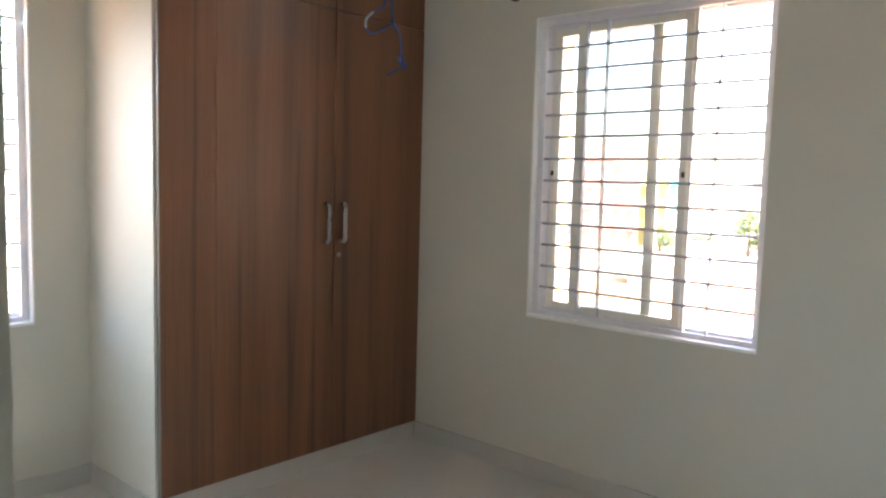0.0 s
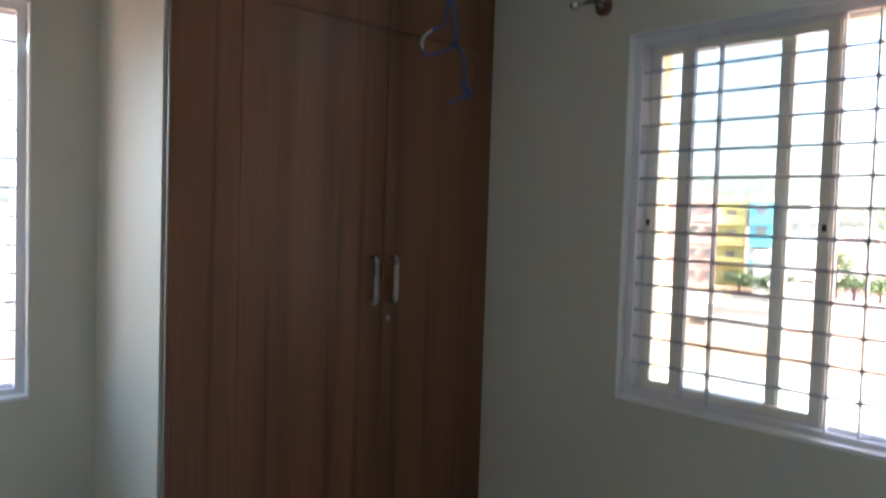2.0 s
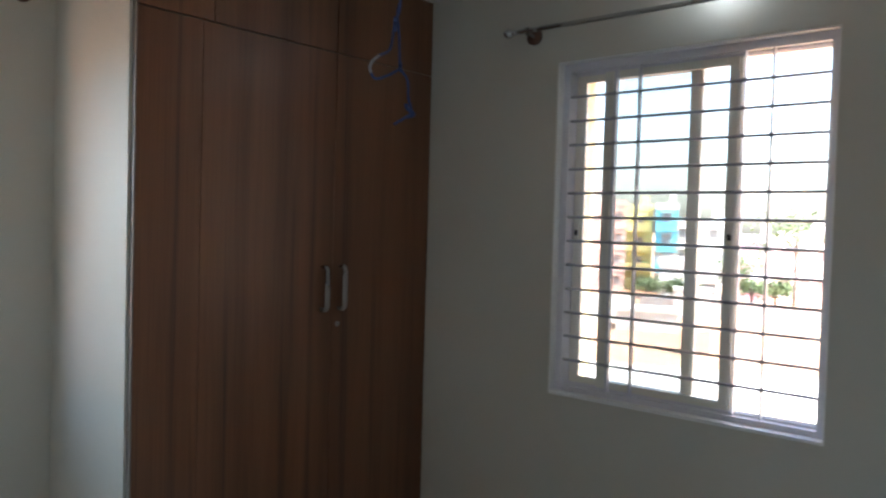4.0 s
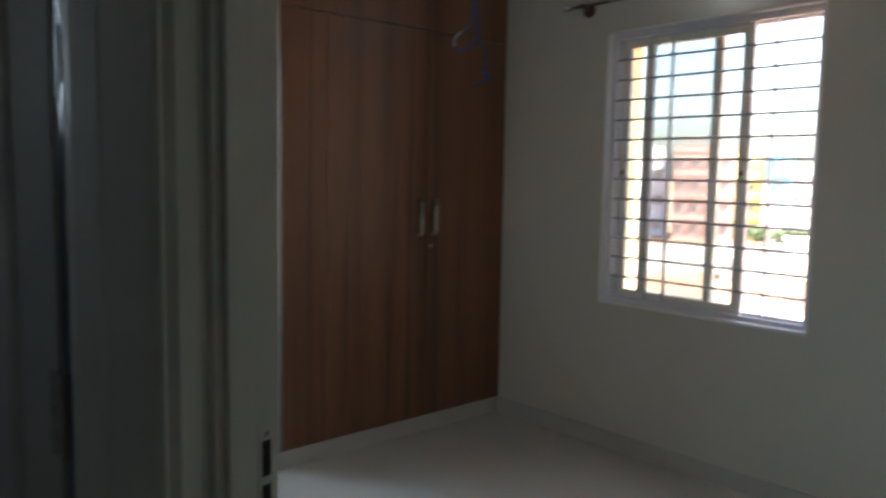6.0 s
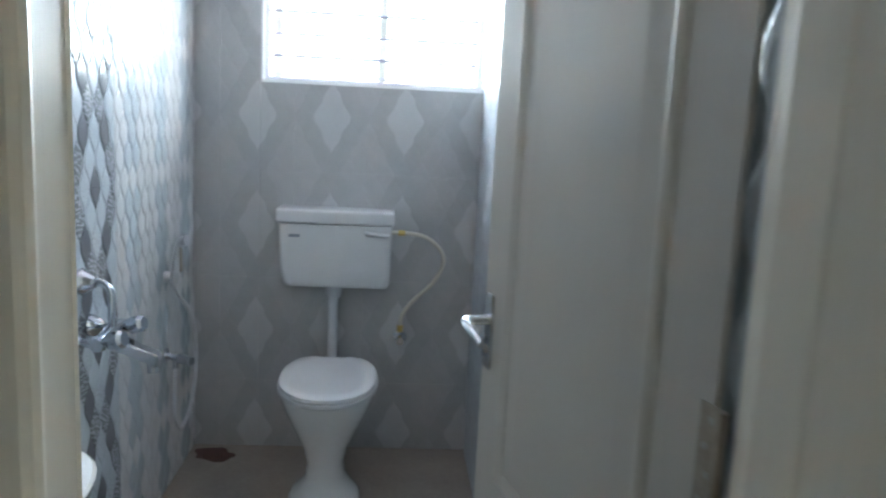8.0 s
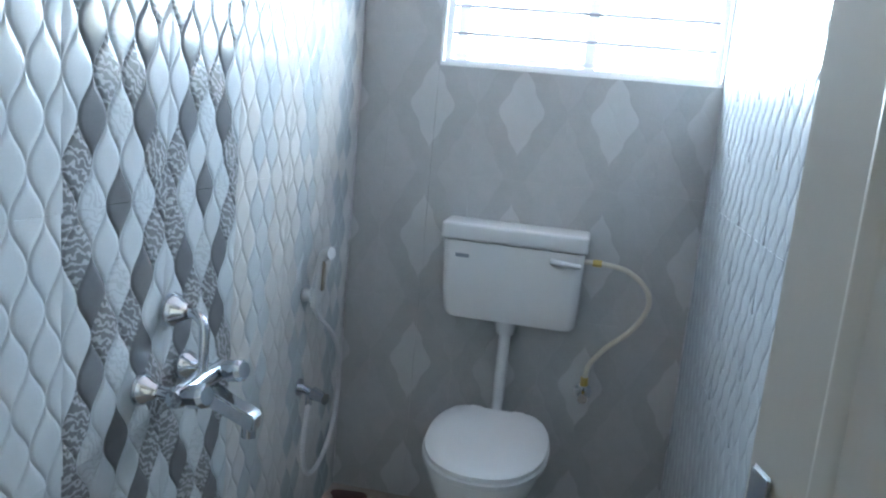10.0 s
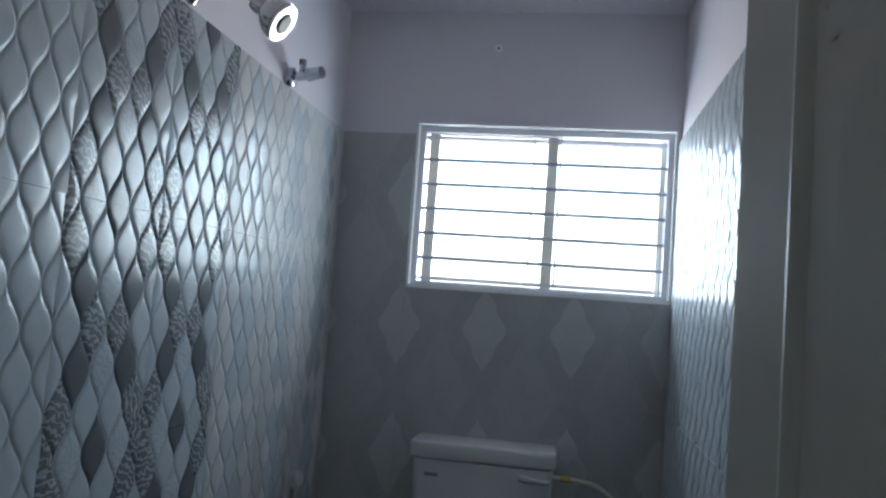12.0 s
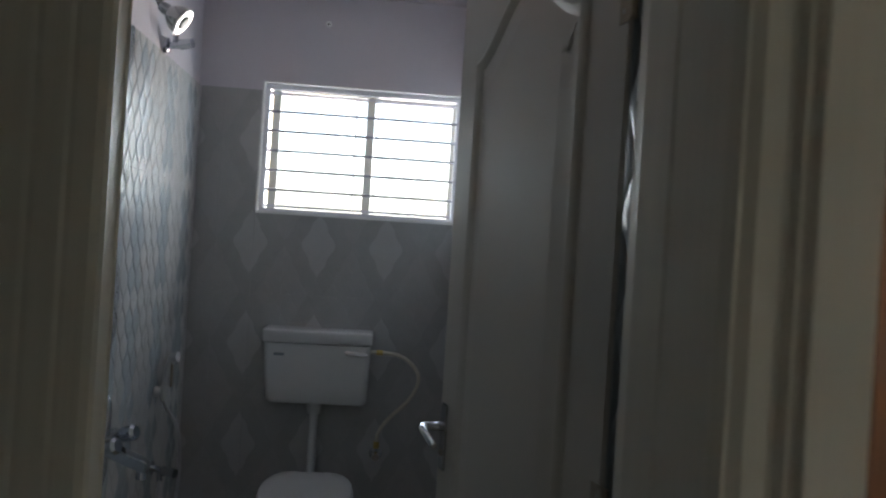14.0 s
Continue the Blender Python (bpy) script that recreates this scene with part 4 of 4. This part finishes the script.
def building(name, yaw, dist, width, depth, height, wall, storeys, cols, label, balcony="", turn=0.0, win=(1.3, 1.3), trim="b_white", plinth=0.0, head="room"):
    """A flat-roofed block of storeys seen from its front; the front looks back along yaw, turned by turn degrees."""
    o = far(yaw, dist)
    a = radians(yaw + turn)
    ex, ey = Vector((math.cos(a), math.sin(a), 0)), Vector((-math.sin(a), math.cos(a), 0))
    def blk(bm, u0, u1, v0, v1, z0, z1):
        loft(bm, [[o + ex * u + ey * v + Vector((0, 0, GZ + z)) for u, v in ((u0, v0), (u1, v0), (u1, v1), (u0, v1))] for z in (z0, z1)])
    b = thing(name, (o.x, o.y, GZ), label, "building", "houses beyond the window")
    bm = bmesh.new()
    blk(bm, -width / 2, width / 2, 0, depth, 0, height)
    body = part("wall", bm, wall, b)
    bm = bmesh.new()
    for r in ((-width / 2 - 0.1, width / 2 + 0.1, -0.1, 0.1), (-width / 2 - 0.1, width / 2 + 0.1, depth - 0.1, depth + 0.1), (-width / 2 - 0.1, -width / 2 + 0.1, 0.1, depth - 0.1), (width / 2 - 0.1, width / 2 + 0.1, 0.1, depth - 0.1)):
        blk(bm, *r, height, height + 0.9)
    part("parapet", bm, trim, b)
    bm = bmesh.new()
    if head == "room":
        blk(bm, width * 0.1, width * 0.38, depth * 0.3, depth * 0.7, height, height + 2.3)
    else:
        for k in range(5):
            blk(bm, -width * 0.36 + k * width * 0.14, -width * 0.36 + k * width * 0.14 + 0.25, 1.0, 1.25, height, height + 2.0)
        blk(bm, -width * 0.40, width * 0.26, 0.9, 4.0, height + 2.0, height + 2.2)
    part("stair_head" if head == "room" else "roof_frame", bm, trim, b)
    if plinth:
        bm = bmesh.new()
        blk(bm, -width / 2 - 0.03, width / 2 + 0.03, -0.06, -0.006, 0.13, plinth)
        part("ground_floor_front", bm, "b_white", b, "white rendered ground floor")
    sh = height / storeys
    for s in range(storeys):
        bm = bmesh.new()
        blk(bm, -width / 2 - 0.05, width / 2 + 0.05, -0.12, -0.005, s * sh - 0.12 if s else 0, s * sh + 0.12)
        part("ledge", bm, trim, body)
        for c in range(cols):
            u = -width / 2 + width * (c + 0.5) / cols
            z = s * sh + 1.0
            bm = bmesh.new()
            blk(bm, u - win[0] / 2, u + win[0] / 2, -0.03, 0.05, z, z + win[1])
            w = part("window", bm, "b_window", b)
            bm = bmesh.new()
            blk(bm, u - win[0] / 2 - 0.15, u + win[0] / 2 + 0.15, -0.5, -0.004, z + win[1] + 0.08, z + win[1] + 0.18)
            part("sunshade", bm, trim, w)
        if balcony and s:
            bm = bmesh.new()
            blk(bm, -width * 0.46, width * 0.46, -1.3, -0.13, s * sh - 0.15, s * sh + 0.02)
            blk(bm, -width * 0.46, width * 0.46, -1.3, -1.18, s * sh + 0.02, s * sh + 1.05)
            part("balcony", bm, balcony, b)
    return b


building("apartment_building", 29.2, 106, 7.6, 10, 11.6, "b_pink", 4, 4, "salmon-coloured four-storey apartment building", trim="b_pink", head="frame", win=(0.8, 1.1))
building("apartment_building", 33.2, 112, 6.5, 9, 10.5, "b_blue", 3, 2, "pale blue apartment building beside the salmon one")
building("house", 26.25, 112, 3.7, 10, 11.2, "b_yellow", 4, 1, "bright yellow narrow house with balconies", "b_yellow", trim="b_yellow", win=(1.2, 0.9))
building("house", 24.3, 109, 2.9, 9, 11.4, "b_teal", 4, 1, "turquoise house with balconies above a white ground floor", "b_teal", plinth=6.0)
building("apartment_building", 21.6, 128, 9.0, 10, 9.8, "b_white", 3, 4, "white apartment building with a flat roof")
building("house", 22.6, 96, 7.0, 8, 4.2, "b_white", 1, 3, "low white house with a terrace")
building("house", 18.2, 102, 3.8, 9, 7.4, "b_rose", 3, 2, "rose and white house with balconies", "b_white")
building("house", 15.2, 112, 6.5, 9, 8.0, "b_white", 2, 3, "white house with a flat roof")
building("apartment_building", 37.5, 120, 12, 10, 12, "b_white", 4, 4, "white apartment building with a flat roof")
building("apartment_building", 10.0, 125, 12, 10, 10, "b_white", 3, 4, "white apartment building with a flat roof")
building("apartment_building", 96.0, 60, 26, 10, 7.5, "b_white", 2, 7, "white building with a flat roof")
building("house", 71.0, 55, 12, 10, 7.0, "b_white", 2, 4, "white house with a flat roof")


def yard_wall(yaw0, d0, yaw1, d1, h, mat, label):
    p, q = far(yaw0, d0), far(yaw1, d1)
    n = (q - p).normalized().cross(Vector((0, 0, 1))) * 0.12
    bm = bmesh.new()
    loft(bm, [[v + Vector((0, 0, GZ + z)) for v in (p - n, q - n, q + n, p + n)] for z in (0, h)])
    mid = (p + q) / 2
    t = thing("yard_wall", (mid.x, mid.y, GZ), label, "wall", "yard walls outside")
    part("wall", bm, mat, t)
    bm = bmesh.new()
    n *= 1.5
    loft(bm, [[v + Vector((0, 0, GZ + z)) for v in (p - n, q - n, q + n, p + n)] for z in (h, h + 0.1)])
    part("coping", bm, "concrete", t)


yard_wall(34, 68, 26.6, 72, 2.4, "concrete", "grey concrete yard wall before the houses")
yard_wall(26, 80, 14, 78, 1.6, "concrete", "pale plastered yard wall")
yard_wall(23.0, 55, 21.2, 56, 1.6, "brick", "unfinished brown brick wall in the yard")


def slab(yaw, dist, w, d, h, mat, label, turn=0.0):
    o = far(yaw, dist)
    a = radians(yaw + turn)
    ex, ey = Vector((math.cos(a), math.sin(a), 0)), Vector((-math.sin(a), math.cos(a), 0))
    t = thing("terrace", (o.x, o.y, GZ), label, "terrace", "flat roofs and terraces outside")
    def ring(k, z):
        return [o + ex * (w / 2 + k) * sx + ey * (d / 2 + k) * sy + Vector((0, 0, GZ + z)) for sx, sy in ((-1, -1), (1, -1), (1, 1), (-1, 1))]
    bm = bmesh.new()
    loft(bm, [ring(0, 0), ring(0, h)])
    part("body", bm, mat, t)
    bm = bmesh.new()
    loft(bm, [ring(0.15, h), ring(0.15, h + 0.25)])
    part("rim", bm, "concrete", t)


slab(24, 37, 26, 16, 0.5, "concrete", "pale concrete yard below the window")
slab(22.4, 80, 3.4, 3, 2.6, "b_white", "low white outhouse with a flat roof")
slab(25.5, 68, 5, 4, 1.6, "concrete", "pale concrete water tank")


def tree(yaw, dist, height, crown, seed, label):
    rnd = random.Random(seed)
    o = far(yaw, dist)
    t = thing("tree", (o.x, o.y, GZ), label, "tree", "trees beyond the window")
    base = Vector((o.x, o.y, GZ))
    bm = bmesh.new()
    tube(bm, [base, base + Vector((0.1, 0, height * 0.3)), base + Vector((0.0, 0.1, height * 0.6))], [0.22, 0.17, 0.10], 9)
    ends = []
    for k in range(7):
        a, el = rnd.uniform(0, 6.28), rnd.uniform(0.35, 1.1)
        s = base + Vector((0, 0, height * rnd.uniform(0.35, 0.6)))
        e = s + Vector((math.cos(a) * math.cos(el), math.sin(a) * math.cos(el), math.sin(el))) * crown * rnd.uniform(0.7, 1.0)
        tube(bm, [s, (s + e) / 2 + Vector((0, 0, 0.15)), e], [0.09, 0.06, 0.03], 6)
        ends.append(e)
    part("trunk", bm, "bark", t)
    bm = bmesh.new()
    for e in ends:
        for k in range(130):
            p = e + Vector((rnd.gauss(0, 1), rnd.gauss(0, 1), rnd.gauss(0, 0.75))) * crown * 0.33
            r = rnd.uniform(0.10, 0.26)
            n = Vector((rnd.gauss(0, 1), rnd.gauss(0, 1), rnd.gauss(0, 1))).normalized()
            u = n.orthogonal().normalized()
            v = n.cross(u)
            bm.faces.new([bm.verts.new(p + q) for q in (u * r, v * r * 0.55 + n * r * 0.15, -u * r, -v * r * 0.55 + n * r * 0.15)])
    tagged(part("crown", bm, "leaf", t), kind="")


tree(15.8, 86, 13.0, 4.0, 3, "tall leafy tree before the white houses")
tree(19.6, 92, 8.0, 1.3, 5, "thin tall tree beside the rose house")
tree(18.5, 92, 4.0, 1.5, 7, "low green bush by the yard wall")
tree(23.2, 86, 3.6, 1.6, 9, "small green tree behind the yard wall")
tree(25.6, 90, 3.4, 1.4, 12, "small green tree behind the yard wall")
tree(17.0, 90, 3.6, 1.6, 15, "low green bush by the yard wall")


# ---- bathroom wall tiles: pillowed ogee cells, 4 across and 3 up on each 0.30 x 0.45 tile ----
CW, CH = 0.075, 0.075
PALE, MID, GREY, DARK, FLORAL, LIGHT, LACE = range(7)
TILE_MATS = ("tile_pale", "tile_mid", "tile_grey", "tile_dark", "tile_floral", "tile_light", "tile_lace")


def cell_colour(kind, r, i):
    """Glaze of the cell in half-row r with its centre i half-cells from the tile's left edge."""
    r %= 6
    c = abs((i - 4) % 8 - 8 if (i - 4) % 8 > 4 else (i - 4) % 8)    # half-cells from the tile's middle, 0 to 4
    r = min(r, 6 - r)                                               # 0 at the joint, 3 at mid-height
    if kind == "plain":
        return PALE
    if kind == "faint":
        return PALE if (r, c) in ((3, 1), (2, 0), (1, 1)) else LIGHT
    if kind == "braid":
        return {(0, 0): DARK, (0, 4): FLORAL, (1, 3): FLORAL, (2, 2): DARK, (3, 1): FLORAL, (2, 0): LACE, (0, 2): LACE}.get((r, c), PALE)
    if (r, c) in ((3, 1), (2, 0)):
        return LIGHT
    if (r, c) in ((0, 4), (1, 3), (0, 2), (2, 4)):
        return MID
    return GREY


def tile_mesh(kind, u0, u1, w0, w1, relief, cache={}):
    key = (kind, relief, round(u0, 4), round(u1, 4), round(w0, 4), round(w1, 4))
    if key in cache:
        return cache[key]
    bm, gap = bmesh.new(), 0.0002
    ua, ub, wa, wb = u0 + gap, u1 - gap, w0 + gap, w1 - gap
    verts = {}
    def height(d, g):
        k = max(0.0, d)
        return 0.0095 - relief * (0.0025 * math.exp(-(k / 0.0036) ** 2) - 0.0007 * min(1.0, k / 0.022))
    def vert(u, w, h):
        k = (round(u, 5), round(w, 5))
        if k not in verts:
            verts[k] = bm.verts.new((u, w, h))
        return verts[k]
    def half(w, r):
        return CW / 4 * (1 + math.cos(math.pi * min(1.0, abs(w - r * CH) / CH)))
    cols = (0.0, 0.035, 0.075, 0.14, 0.3, 0.5, 0.7, 0.86, 0.925, 0.965, 1.0)
    for r in range(0, 6):
        zs = sorted({min(max(r * CH + CH * k / 8, wa), wb) for k in range(9)})
        for wlo, whi in zip(zs, zs[1:]):
            for q in (r, r + 1):
                for i in range(-1, 6):
                    uc = i * CW + (CW / 2 if q % 2 else 0)
                    glo, ghi = half(wlo, q), half(whi, q)
                    for a, b in zip(cols, cols[1:]):
                        quad = []
                        for w, g, s in ((wlo, glo, a), (wlo, glo, b), (whi, ghi, b), (whi, ghi, a)):
                            u = min(max(uc + g * (2 * s - 1), ua), ub)
                            quad.append(vert(u, w, height(g - abs(u - uc), g)))
                        seen = []
                        for v in quad:
                            if v not in seen:
                                seen.append(v)
                        if len(seen) < 3:
                            continue
                        try:
                            f = bm.faces.new(seen)
                        except ValueError:
                            continue
                        f.smooth = True
                        f.material_index = cell_colour(kind, q, round(uc / (CW / 2)))
    rim = [e for e in bm.edges if e.is_boundary]
    for e in rim:
        e.smooth = False
    made = bmesh.ops.extrude_edge_only(bm, edges=rim)["geom"]
    for v in made:
        if isinstance(v, bmesh.types.BMVert):
            v.co.z = 0.0
    me = bpy.data.meshes.new("tile")
    bm.to_mesh(me)
    bm.free()
    for n in TILE_MATS:
        me.materials.append(M[n])
    cache[key] = me
    return me


def tiled(wall_name, label, origin, udir, ndir, a0, a1, z0, z1, start, kind_of, relief=1.0):
    """Tiles over a rectangle: a is the run along udir from origin, tile joints at start + 0.3 k, rows down from TOP."""
    rot = Matrix((udir, (0, 0, 1), ndir)).transposed().to_4x4()
    bed = bmesh.new()
    p = [Vector(origin) + Vector(udir) * a + Vector((0, 0, z)) for a, z in ((a0, z0), (a1, z0), (a1, z1), (a0, z1))]
    loft(bed, [[q + Vector(ndir) * h for q in p] for h in (0.001, 0.0070)])
    wall = structure(wall_name, bed, "grout", label)
    k0 = math.floor((a0 - start) / 0.3 + 1e-6)
    k = k0
    while start + 0.3 * k < a1 - 1e-4:
        ca, cb = start + 0.3 * k, start + 0.3 * (k + 1)
        ua, ub = max(a0, ca), min(a1, cb)
        row = 0
        while TOP - 0.45 * row > z0 + 1e-4:
            ct, cl = TOP - 0.45 * row, TOP - 0.45 * (row + 1)
            za, zb = max(z0, cl), min(z1, ct)
            row += 1
            if zb - za < 0.004 or ub - ua < 0.004:
                continue
            ob = new("tile", tile_mesh(kind_of(k), ua - ca, ub - ca, za - cl, zb - cl, relief))
            ob.parent = wall
            ob.matrix_basis = Matrix.Translation(Vector(origin) + Vector(udir) * ca + Vector((0, 0, cl))) @ rot
        k += 1


tiled("wall_tiling_left", "grey and white relief tiles with a dark braided border", (0, BL - 0.0105, 0), (-1, 0, 0), (0, 1, 0), 0.452, -BX, BZ, TOP, 0.541,
      lambda k: "braid" if k in (3, 4) else "plain" if k < 3 else "faint")
tiled("wall_tiling_right", "pale relief tiles on the wall behind the door", (0, BR + 0.0105, 0), (1, 0, 0), (0, -1, 0), BX, -0.452, BZ, TOP, -2.941, lambda k: "plain")
tiled("wall_tiling_back", "grey tiles with pale diamond pattern below the window", (BX - 0.0105, 0, 0), (0, 1, 0), (1, 0, 0), BL, W3[0] - 0.001, BZ, TOP, -0.408, lambda k: "print", 0.12)
tiled("wall_tiling_back_low", "grey tiles with pale diamond pattern below the window", (BX - 0.0105, 0, 0), (0, 1, 0), (1, 0, 0), W3[0], BR, BZ, W3[2] - 0.001, -0.408, lambda k: "print", 0.12)
